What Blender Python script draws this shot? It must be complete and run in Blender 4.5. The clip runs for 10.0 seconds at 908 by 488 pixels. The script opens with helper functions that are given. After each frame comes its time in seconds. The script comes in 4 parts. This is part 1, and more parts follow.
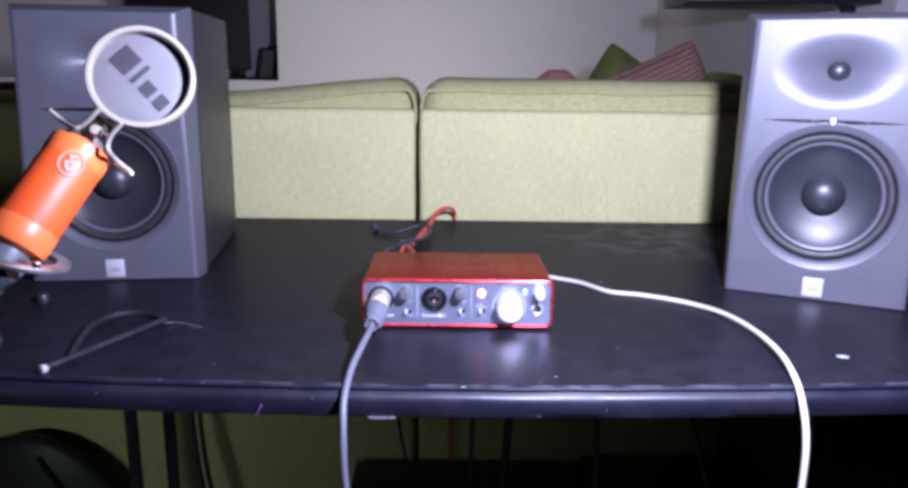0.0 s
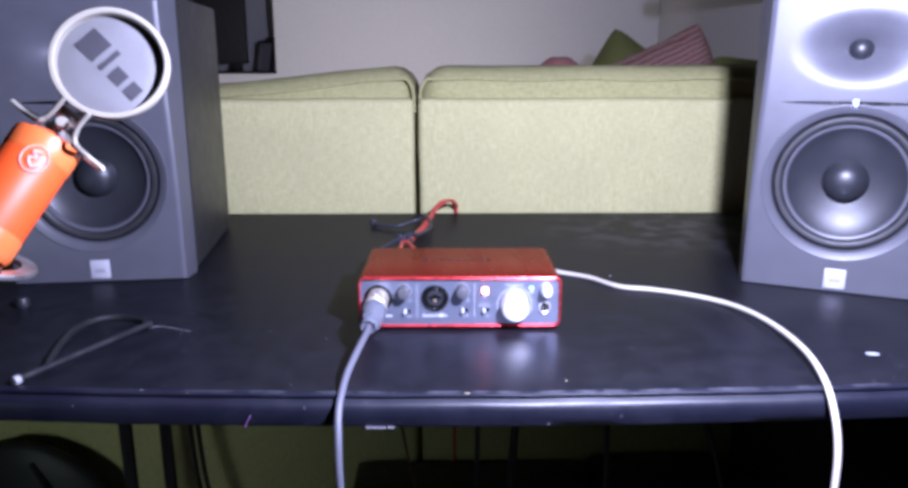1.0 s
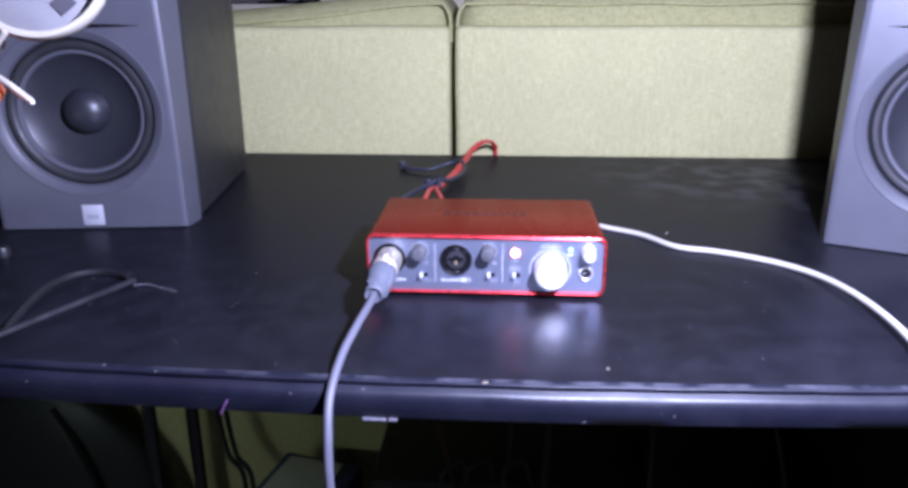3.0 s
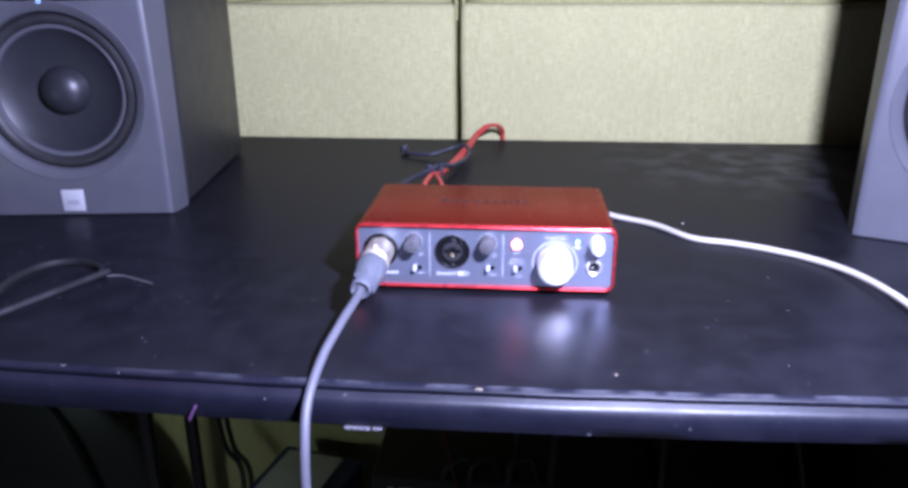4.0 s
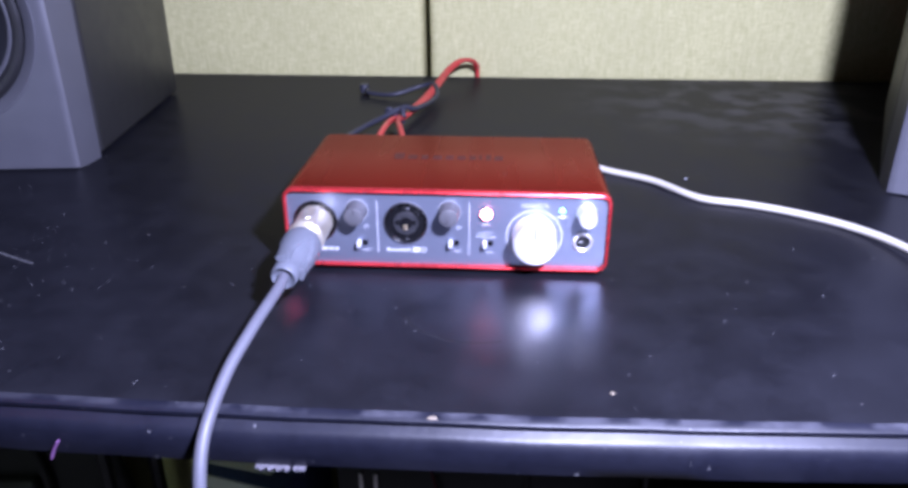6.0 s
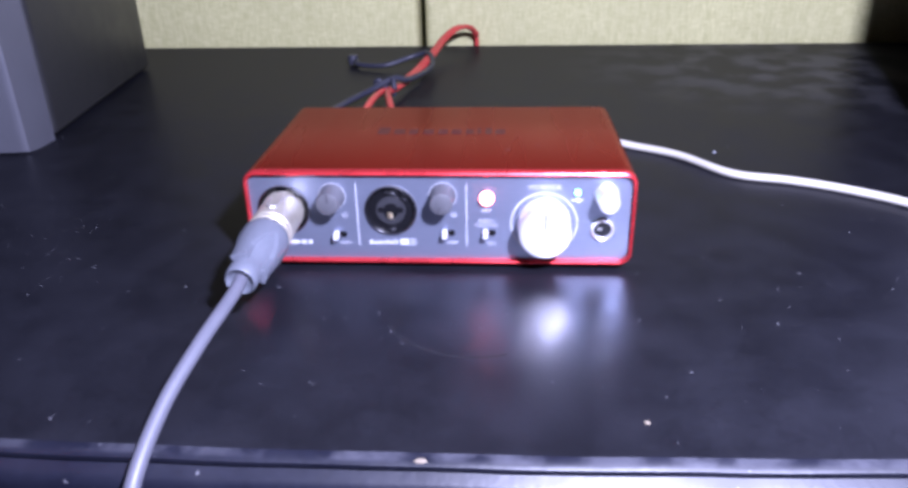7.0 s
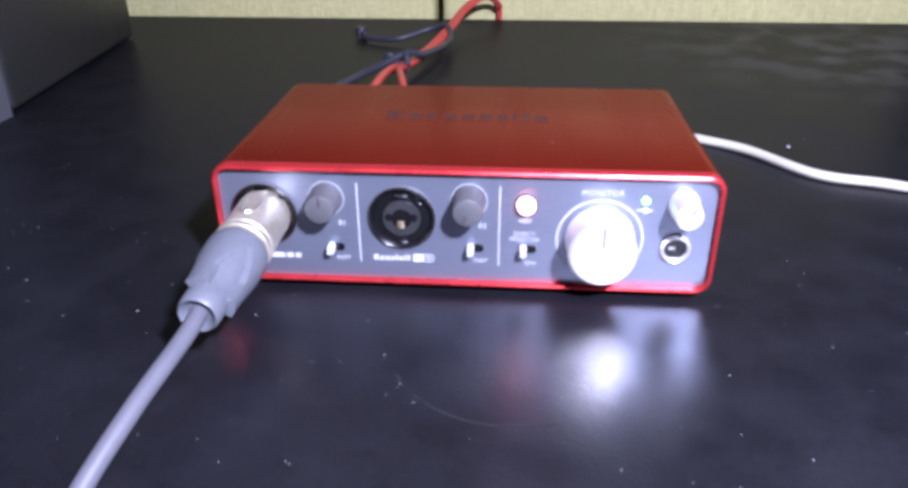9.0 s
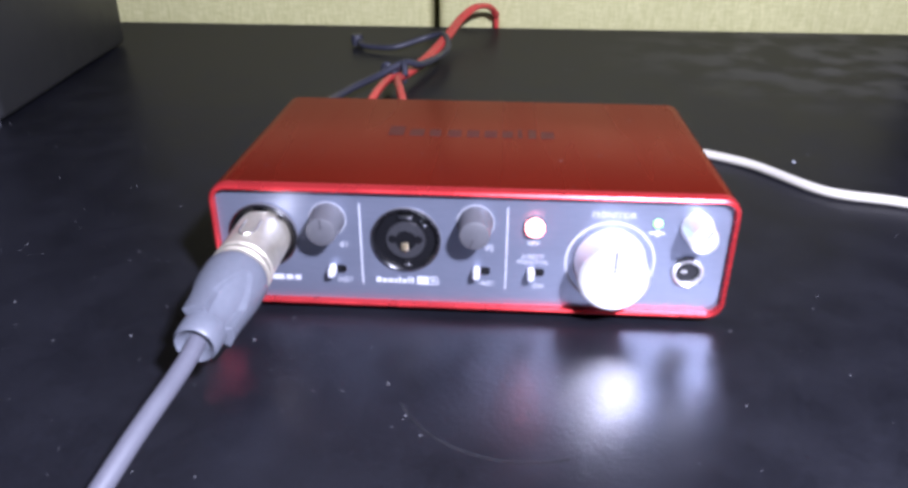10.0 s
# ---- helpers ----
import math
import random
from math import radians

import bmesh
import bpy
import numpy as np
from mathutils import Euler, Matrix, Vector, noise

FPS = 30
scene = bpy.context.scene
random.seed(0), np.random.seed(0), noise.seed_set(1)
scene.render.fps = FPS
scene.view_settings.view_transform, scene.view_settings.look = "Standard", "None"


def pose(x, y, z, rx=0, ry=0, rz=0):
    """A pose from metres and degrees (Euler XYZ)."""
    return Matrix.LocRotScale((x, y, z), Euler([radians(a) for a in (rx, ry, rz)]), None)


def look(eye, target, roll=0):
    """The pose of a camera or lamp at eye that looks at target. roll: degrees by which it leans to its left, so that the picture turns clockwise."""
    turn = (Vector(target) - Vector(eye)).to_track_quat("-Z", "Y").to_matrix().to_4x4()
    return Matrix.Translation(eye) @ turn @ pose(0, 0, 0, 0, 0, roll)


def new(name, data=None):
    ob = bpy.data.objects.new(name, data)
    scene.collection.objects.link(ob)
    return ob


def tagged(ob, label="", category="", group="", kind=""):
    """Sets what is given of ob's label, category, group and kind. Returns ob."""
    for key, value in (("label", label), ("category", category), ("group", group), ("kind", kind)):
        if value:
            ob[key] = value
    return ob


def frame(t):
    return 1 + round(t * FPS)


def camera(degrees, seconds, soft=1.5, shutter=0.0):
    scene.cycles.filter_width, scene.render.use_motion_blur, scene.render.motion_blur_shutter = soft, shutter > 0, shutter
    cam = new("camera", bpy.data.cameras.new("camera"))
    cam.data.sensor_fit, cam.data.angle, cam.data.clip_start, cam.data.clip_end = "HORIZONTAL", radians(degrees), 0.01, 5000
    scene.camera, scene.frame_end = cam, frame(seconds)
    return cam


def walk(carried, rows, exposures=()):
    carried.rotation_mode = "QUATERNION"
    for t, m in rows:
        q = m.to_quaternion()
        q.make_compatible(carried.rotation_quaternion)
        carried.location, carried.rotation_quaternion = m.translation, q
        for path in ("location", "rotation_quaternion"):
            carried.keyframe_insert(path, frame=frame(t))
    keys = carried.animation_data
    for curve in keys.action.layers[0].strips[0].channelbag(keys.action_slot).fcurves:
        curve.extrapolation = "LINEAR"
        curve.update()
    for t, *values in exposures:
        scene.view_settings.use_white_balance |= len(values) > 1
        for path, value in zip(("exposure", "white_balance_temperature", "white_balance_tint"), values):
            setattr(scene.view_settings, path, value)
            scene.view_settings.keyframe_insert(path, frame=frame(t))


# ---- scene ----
cam = camera(62.0, 10.0, soft=3.5)
PATH = [
    (0, (-0.01, -0.663, 0.987), (0.009, 1.284, 0.53), 0.8),
    (0.5, (-0.01, -0.646, 0.986), (0.01, 1.298, 0.519), 0.6),
    (1, (-0.008, -0.622, 0.98), (0.003, 1.32, 0.503), -0.1),
    (1.5, (-0.005, -0.599, 0.976), (-0.037, 1.335, 0.466), 0.5),
    (2, (0.003, -0.573, 0.974), (-0.063, 1.352, 0.433), 0.7),
    (2.5, (0.008, -0.543, 0.967), (-0.077, 1.367, 0.381), 0.3),
    (3, (0.012, -0.52, 0.966), (-0.113, 1.372, 0.331), -0.2),
    (4.3, (0.021, -0.465, 0.953), (-0.138, 1.402, 0.251), -0.2),
    (4.5, (0.021, -0.458, 0.953), (-0.12, 1.396, 0.217), -0.6),
    (5, (0.022, -0.436, 0.948), (-0.1, 1.397, 0.156), -0.3),
    (5.5, (0.025, -0.404, 0.945), (-0.079, 1.422, 0.135), 0.4),
    (7, (0.028, -0.31, 0.914), (-0.092, 1.484, 0.039), -1.2),
    (7.5, (0.024, -0.281, 0.91), (-0.096, 1.501, 0.01), -0.8),
    (8, (0.021, -0.261, 0.904), (-0.105, 1.52, 0.003), -0.6),
    (8.5, (0.018, -0.241, 0.897), (-0.114, 1.533, -0.018), -0.0),
    (9, (0.016, -0.236, 0.892), (-0.124, 1.536, -0.025), -0.3),
    (9.5, (0.014, -0.229, 0.892), (-0.12, 1.547, -0.017), -0.3),
    (10, (0.01, -0.226, 0.894), (-0.105, 1.552, -0.015), 0.2),
]
walk(cam, [(t, look(eye, target, roll)) for t, eye, target, roll in PATH],
     [(0.0, 0.0, 6150, 22), (3.0, 0.0, 5980, 23), (5.5, 0.0, 6000, 23), (7.0, 0.0, 6180, 23), (8.4, 0.0, 6200, 23), (9.0, -0.05, 6700, 15), (10.0, -0.05, 6900, 12)])

# ---------- light ----------
world = bpy.data.worlds.new("world")
scene.world = world
world.use_nodes = True
world.node_tree.nodes["Background"].inputs[0].default_value = (0.6, 0.65, 0.8, 1)
world.node_tree.nodes["Background"].inputs[1].default_value = 0.02


def lamp(name, kind, m, energy, color, **more):
    d = bpy.data.lights.new(name, kind)
    d.energy, d.color = energy, color
    if kind == "SPOT":
        d.spot_size, d.spot_blend, d.shadow_soft_size = more["size"], more["blend"], more["soft"]
    else:
        d.shape, d.size, d.size_y, d.spread = "RECTANGLE", more["x"], more["y"], more.get("spread", radians(180))
    ob = new(name, d)
    ob.matrix_world = m
    return ob


KEY = (0.170, -0.345, 1.100)
lamp("key_lamp", "SPOT", look(KEY, (0.07, 0.30, 0.78)), 66, (0.66, 0.71, 1.0), size=radians(134), blend=0.5, soft=0.018)
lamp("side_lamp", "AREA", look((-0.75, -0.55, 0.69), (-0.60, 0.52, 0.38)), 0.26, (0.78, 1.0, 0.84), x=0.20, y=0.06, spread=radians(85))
# unseen fill added behind the sofa to brighten only the back wall
lamp("wall_fill", "AREA", look((0.10, 1.45, 0.70), (-1.55, 2.8, 1.30)), 13, (1.0, 0.97, 0.93), x=0.35, y=0.35)


# ---------- materials ----------
def mat(name, base, rough=0.5, metal=0.0, scale=40.0, vary=0.12, fine=400.0, bump=0.05, rvary=0.1, coat=0.0,
        emit=None, power=0.0, stretch=(1, 1, 1), speck=0.0):
    """Base colour varied at two scales, uneven gloss and a fine relief."""
    m = bpy.data.materials.new(name)
    m.use_nodes = True
    nt = m.node_tree
    b = nt.nodes["Principled BSDF"]
    co = nt.nodes.new("ShaderNodeTexCoord")
    mp = nt.nodes.new("ShaderNodeMapping")
    mp.inputs["Scale"].default_value = stretch
    nt.links.new(co.outputs["Object"], mp.inputs[0])
    n1, n2 = nt.nodes.new("ShaderNodeTexNoise"), nt.nodes.new("ShaderNodeTexNoise")
    for n, sc in ((n1, scale), (n2, fine)):
        n.inputs["Scale"].default_value = sc
        n.inputs["Detail"].default_value = 4
        nt.links.new(mp.outputs[0], n.inputs["Vector"])
    add = nt.nodes.new("ShaderNodeMath")
    add.operation = "ADD"
    nt.links.new(n1.outputs[0], add.inputs[0])
    nt.links.new(n2.outputs[0], add.inputs[1])
    ramp = nt.nodes.new("ShaderNodeMapRange")
    ramp.inputs["From Min"].default_value, ramp.inputs["From Max"].default_value = 0.6, 1.4
    ramp.inputs["To Min"].default_value, ramp.inputs["To Max"].default_value = 1 - vary, 1 + vary
    nt.links.new(add.outputs[0], ramp.inputs[0])
    mul = nt.nodes.new("ShaderNodeVectorMath")
    mul.operation = "SCALE"
    mul.inputs[0].default_value = base
    nt.links.new(ramp.outputs[0], mul.inputs["Scale"])
    last = mul.outputs[0]
    if speck:
        n3 = nt.nodes.new("ShaderNodeTexNoise")
        n3.inputs["Scale"].default_value = 260
        nt.links.new(co.outputs["Object"], n3.inputs["Vector"])
        r3 = nt.nodes.new("ShaderNodeMapRange")
        r3.inputs["From Min"].default_value, r3.inputs["From Max"].default_value = 0.735, 0.79
        r3.inputs["To Max"].default_value = speck
        nt.links.new(n3.outputs[0], r3.inputs[0])
        mx = nt.nodes.new("ShaderNodeMix")
        mx.data_type = "RGBA"
        mx.inputs[7].default_value = (0.45, 0.45, 0.47, 1)
        nt.links.new(r3.outputs[0], mx.inputs[0])
        nt.links.new(last, mx.inputs[6])
        last = mx.outputs[2]
    nt.links.new(last, b.inputs["Base Color"])
    rr = nt.nodes.new("ShaderNodeMapRange")
    rr.inputs["From Min"].default_value, rr.inputs["From Max"].default_value = 0.3, 0.7
    rr.inputs["To Min"].default_value, rr.inputs["To Max"].default_value = max(rough - rvary, 0.02), min(rough + rvary, 1)
    nt.links.new(n1.outputs[0], rr.inputs[0])
    nt.links.new(rr.outputs[0], b.inputs["Roughness"])
    b.inputs["Metallic"].default_value = metal
    b.inputs["Coat Weight"].default_value = coat
    if bump:
        bp = nt.nodes.new("ShaderNodeBump")
        bp.inputs["Strength"].default_value, bp.inputs["Distance"].default_value = bump, 0.001
        nt.links.new(n2.outputs[0], bp.inputs["Height"])
        nt.links.new(bp.outputs[0], b.inputs["Normal"])
    if emit:
        b.inputs["Emission Color"].default_value = (*emit, 1)
        b.inputs["Emission Strength"].default_value = power
    return m


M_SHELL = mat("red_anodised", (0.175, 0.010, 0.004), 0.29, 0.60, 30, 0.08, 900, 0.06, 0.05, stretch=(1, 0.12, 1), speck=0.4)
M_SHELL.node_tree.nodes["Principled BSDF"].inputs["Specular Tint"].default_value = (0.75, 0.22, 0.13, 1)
# the sleeve's red made lighter, for the light that washes the front rim
M_RIM = mat("light_washed_rim", (0.66, 0.045, 0.05), 0.30, 0.7, 60, 0.06, 600, 0.02)
M_PANEL = mat("slate_panel", (0.225, 0.25, 0.325), 0.33, 0.7, 60, 0.06, 900, 0.04, 0.05, stretch=(0.2, 1, 1))
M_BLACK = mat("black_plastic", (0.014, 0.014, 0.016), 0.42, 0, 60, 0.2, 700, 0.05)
M_SOCKET = mat("black_socket", (0.005, 0.005, 0.006), 0.22, 0, 60, 0.2, 700, 0.02)
M_SOCKET_FACE = mat("grey_socket_face", (0.022, 0.022, 0.025), 0.4, 0, 80, 0.15, 900, 0.1)
M_BRASS = mat("brass_contact", (0.75, 0.62, 0.40), 0.3, 0.9, 80, 0.1, 500, 0.03)
M_RING = mat("grey_print", (0.30, 0.31, 0.34), 0.55, 0, 80, 0.05, 500, 0.0)
M_PLUG = mat("satin_nickel", (0.56, 0.52, 0.43), 0.55, 0.85, 70, 0.14, 420, 0.12, 0.1)
M_KNOB = mat("grey_knob", (0.072, 0.072, 0.080), 0.5, 0, 80, 0.1, 700, 0.05)
M_SILVER = mat("silver_knob", (0.96, 0.96, 0.97), 0.31, 0.72, 80, 0.05, 900, 0.03, 0.02)
M_CHROME = mat("chrome", (0.75, 0.75, 0.76), 0.18, 1.0, 80, 0.06, 500, 0.02, 0.06)
M_NICKEL = mat("dull_nickel", (0.66, 0.65, 0.63), 0.45, 1.0, 80, 0.1, 500, 0.04, 0.08)
M_WHITE = mat("white_print", (0.44, 0.45, 0.49), 0.55, 0, 80, 0.05, 500, 0.0)
M_DARKPRINT = mat("dark_print", (0.07, 0.014, 0.011), 0.5, 0.2, 80, 0.1, 500, 0.0)
M_SPK = mat("charcoal_baffle", (0.074, 0.075, 0.087), 0.42, 0.0, 50, 0.1, 900, 0.06, 0.02)
M_SPK.node_tree.nodes["Principled BSDF"].inputs["Specular IOR Level"].default_value = 0.40
M_SPKBODY = mat("black_vinyl", (0.019, 0.019, 0.0195), 0.45, 0, 60, 0.06, 700, 0.10, 0.04)
M_CONE = mat("woofer_cone", (0.017, 0.018, 0.022), 0.42, 0, 60, 0.1, 600, 0.04, 0.015)
M_RUBBER = mat("rubber_surround", (0.018, 0.018, 0.02), 0.5, 0, 60, 0.15, 600, 0.03)
M_BADGE = mat("silver_badge", (0.5, 0.5, 0.53), 0.4, 0.3, 80, 0.06, 500, 0.02)
M_ORANGE = mat("orange_paint", (0.86, 0.10, 0.016), 0.48, 0, 40, 0.05, 600, 0.02, 0.06)
M_EMBLEM = mat("pale_emblem", (0.80, 0.32, 0.24), 0.5, 0, 60, 0.1, 500, 0.02)
M_ORANGE2 = mat("orange_band", (0.85, 0.17, 0.04), 0.42, 0, 40, 0.05, 600, 0.02)
M_CREAM = mat("cream_enamel", (0.28, 0.262, 0.21), 0.45, 0, 60, 0.05, 500, 0.02)
M_MESH = mat("grey_mesh", (0.145, 0.143, 0.143), 0.6, 0.2, 60, 0.08, 1400, 0.3)
M_INK = mat("dark_ink", (0.03, 0.028, 0.034), 0.6, 0, 60, 0.1, 500, 0.0)
M_XLRCABLE = mat("grey_cable", (0.085, 0.086, 0.105), 0.5, 0, 60, 0.08, 500, 0.05)
M_XLRBOOT = mat("grey_boot", (0.10, 0.108, 0.13), 0.45, 0, 60, 0.1, 500, 0.05)
M_USB = mat("cream_cable", (0.46, 0.435, 0.37), 0.45, 0, 60, 0.06, 500, 0.03)
M_RED = mat("red_cable", (0.55, 0.05, 0.045), 0.45, 0, 60, 0.1, 500, 0.03)
M_TIE = mat("navy_tie", (0.028, 0.029, 0.042), 0.5, 0, 60, 0.15, 500, 0.05)
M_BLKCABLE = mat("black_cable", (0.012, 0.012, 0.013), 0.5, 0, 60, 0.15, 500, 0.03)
M_WALL = mat("grey_white_wall", (0.60, 0.59, 0.58), 0.85, 0, 3, 0.05, 60, 0.08)
# unseen walls: dark so that little light bounces back into the shadows
M_WALL_FAR = mat("low_bounce_wall", (0.16, 0.15, 0.14), 0.85, 0, 3, 0.05, 60, 0.08)
# ceiling and floor tones are also set low against bounced light
M_CEIL = mat("low_bounce_ceiling", (0.25, 0.24, 0.23), 0.9, 0, 3, 0.04, 60, 0.05)
M_SCREEN = mat("dark_screen", (0.005, 0.005, 0.006), 0.7, 0, 60, 0.1, 600, 0.02)
M_FLOOR = mat("low_bounce_floor", (0.17, 0.155, 0.135), 0.6, 0, 4, 0.25, 80, 0.08)
M_OLIVE = mat("olive_fabric", (0.13, 0.14, 0.035), 0.9, 0, 30, 0.15, 500, 0.3)
M_PINK = mat("pink_fabric", (0.50, 0.22, 0.19), 0.9, 0, 30, 0.15, 500, 0.3)
M_MAROON = mat("maroon_fabric", (0.07, 0.008, 0.016), 0.9, 0, 30, 0.2, 500, 0.3)
M_PAPER = mat("white_card", (0.7, 0.7, 0.66), 0.7, 0, 30, 0.06, 300, 0.05)
M_BLUECARD = mat("blue_card", (0.04, 0.06, 0.16), 0.6, 0, 30, 0.1, 300, 0.05)
M_CHIP = mat("chipped_paint", (0.10, 0.096, 0.11), 0.7, 0, 300, 0.3, 900, 0.2)
M_DUST = mat("dust", (0.13, 0.13, 0.14), 0.9, 0, 200, 0.3, 900, 0.2)
M_BADGE_MARK = mat("badge_mark", (0.36, 0.36, 0.39), 0.45, 0.3, 80, 0.06, 500, 0.02)
M_SCRAP = mat("pale_scrap", (0.30, 0.31, 0.34), 0.8, 0, 200, 0.2, 900, 0.2)
M_SCRATCH = mat("faint_scratch", (0.0055, 0.0055, 0.0075), 0.6, 0, 200, 0.3, 900, 0.1)
M_CRUMB = mat("pale_crumb", (0.17, 0.14, 0.10), 0.8, 0, 200, 0.2, 900, 0.2)
M_PURPLE = mat("purple_smear", (0.14, 0.06, 0.16), 0.6, 0, 200, 0.2, 900, 0.1)
M_LEDR = mat("red_led", (0.9, 0.2, 0.2), 0.3, 0, emit=(1.0, 0.24, 0.26), power=18.0)
M_LEDG = mat("green_led", (0.3, 0.9, 0.2), 0.3, 0, emit=(0.30, 1.0, 0.08), power=2.2)
M_LEDB = mat("blue_led", (0.5, 0.7, 1.0), 0.3, 0, emit=(0.22, 0.42, 1.0), power=3.0)


def fabric(name, base, dark):
    """Woven cloth: two crossed thread waves, slubs and soft patches."""
    m = mat(name, base, 0.92, 0, 9, 0.14, 330, 0.35, 0.05)
    nt = m.node_tree
    b = nt.nodes["Principled BSDF"]
    src = b.inputs["Base Color"].links[0].from_socket
    co = nt.nodes.new("ShaderNodeTexCoord")
    fac = None
    for stretch, sc in (((10, 10, 1.0), 75), ((1.0, 1.0, 12), 75)):
        mp = nt.nodes.new("ShaderNodeMapping")
        mp.inputs["Scale"].default_value = stretch
        nt.links.new(co.outputs["Object"], mp.inputs[0])
        n = nt.nodes.new("ShaderNodeTexNoise")
        n.inputs["Scale"].default_value, n.inputs["Detail"].default_value = sc, 2
        nt.links.new(mp.outputs[0], n.inputs["Vector"])
        if fac is None:
            fac = n.outputs[0]
        else:
            mx = nt.nodes.new("ShaderNodeMath")
            mx.operation = "MULTIPLY"
            nt.links.new(fac, mx.inputs[0])
            nt.links.new(n.outputs[0], mx.inputs[1])
            fac = mx.outputs[0]
    mr = nt.nodes.new("ShaderNodeMapRange")
    mr.inputs["From Min"].default_value, mr.inputs["From Max"].default_value = 0.15, 0.33
    nt.links.new(fac, mr.inputs[0])
    mix = nt.nodes.new("ShaderNodeMix")
    mix.data_type = "RGBA"
    mix.inputs[6].default_value = (*dark, 1)
    nt.links.new(mr.outputs[0], mix.inputs[0])
    nt.links.new(src, mix.inputs[7])
    nt.links.new(mix.outputs[2], b.inputs["Base Color"])
    return m


M_SOFA = fabric("sofa_weave", (0.58, 0.55, 0.28), (0.46, 0.44, 0.205))
# the sofa's weave darkened, since the set-back cushions catch less light
M_SOFA_DIM = fabric("dimmed_sofa_weave", (0.44, 0.425, 0.195), (0.32, 0.305, 0.125))


def table_black():
    """Black laminate with wipe marks, dust specks, a ring and a dusty smear near the back edge."""
    m = mat("black_laminate", (0.0049, 0.0051, 0.0076), 0.60, 0, 45, 0.4, 650, 0.12, 0.06, speck=0.2)
    nt = m.node_tree
    b = nt.nodes["Principled BSDF"]
    src = b.inputs["Base Color"].links[0].from_socket
    co = nt.nodes.new("ShaderNodeTexCoord")
    mp = nt.nodes.new("ShaderNodeMapping")
    mp.inputs["Scale"].default_value = (24, 22, 9)
    mp.inputs["Rotation"].default_value = (0, 0, radians(-18))
    nt.links.new(co.outputs["Object"], mp.inputs[0])
    n = nt.nodes.new("ShaderNodeTexNoise")
    n.inputs["Scale"].default_value, n.inputs["Detail"].default_value = 1.3, 9
    nt.links.new(mp.outputs[0], n.inputs["Vector"])
    mr = nt.nodes.new("ShaderNodeMapRange")
    mr.inputs["From Min"].default_value, mr.inputs["From Max"].default_value = 0.44, 0.60
    nt.links.new(n.outputs[0], mr.inputs[0])
    # the smear's own patch
    ds = nt.nodes.new("ShaderNodeVectorMath")
    ds.operation = "DISTANCE"
    sc = nt.nodes.new("ShaderNodeMapping")
    sc.inputs["Scale"].default_value = (1, 1.15, 1)
    nt.links.new(co.outputs["Object"], sc.inputs[0])
    nt.links.new(sc.outputs[0], ds.inputs[0])
    ds.inputs[1].default_value = (0.28, 0.47, 0.75)
    pr = nt.nodes.new("ShaderNodeMapRange")
    pr.inputs["From Min"].default_value, pr.inputs["From Max"].default_value = 0.20, 0.06
    pr.inputs["To Max"].default_value = 0.75
    nt.links.new(ds.outputs["Value"], pr.inputs[0])
    mu = nt.nodes.new("ShaderNodeMath")
    mu.operation = "MULTIPLY"
    nt.links.new(mr.outputs[0], mu.inputs[0])
    nt.links.new(pr.outputs[0], mu.inputs[1])
    mix = nt.nodes.new("ShaderNodeMix")
    mix.data_type = "RGBA"
    mix.inputs[7].default_value = (0.055, 0.055, 0.058, 1)
    nt.links.new(mu.outputs[0], mix.inputs[0])
    nt.links.new(src, mix.inputs[6])
    nt.links.new(mix.outputs[2], b.inputs["Base Color"])
    return m


def even_gloss(m, share, rough, vary):
    """A fine-textured laminate: a dull coat and a soft gloss that hardly grows at low angles."""
    nt = m.node_tree
    b = nt.nodes["Principled BSDF"]
    dull, gloss, both = nt.nodes.new("ShaderNodeBsdfDiffuse"), nt.nodes.new("ShaderNodeBsdfGlossy"), nt.nodes.new("ShaderNodeAddShader")
    nt.links.new(b.inputs["Base Color"].links[0].from_socket, dull.inputs["Color"])
    gloss.inputs["Color"].default_value = (share, share, share * 1.05, 1)
    r = b.inputs["Roughness"].links[0].from_node
    r.inputs["To Min"].default_value, r.inputs["To Max"].default_value = rough - vary, rough + vary
    nt.links.new(r.outputs[0], gloss.inputs["Roughness"])
    for k in (dull, gloss):
        nt.links.new(b.inputs["Normal"].links[0].from_socket, k.inputs["Normal"])
    nt.links.new(dull.outputs[0], both.inputs[0])
    nt.links.new(gloss.outputs[0], both.inputs[1])
    nt.links.new(both.outputs[0], nt.nodes["Material Output"].inputs["Surface"])
    nt.nodes.remove(b)


M_TABLE = table_black()
even_gloss(M_TABLE, 0.088, 0.35, 0.04)
M_TABLE_EDGE = mat("black_edge", (0.0068, 0.0075, 0.0145), 0.44, 0, 25, 0.25, 300, 0.08, 0.10, speck=0.3)


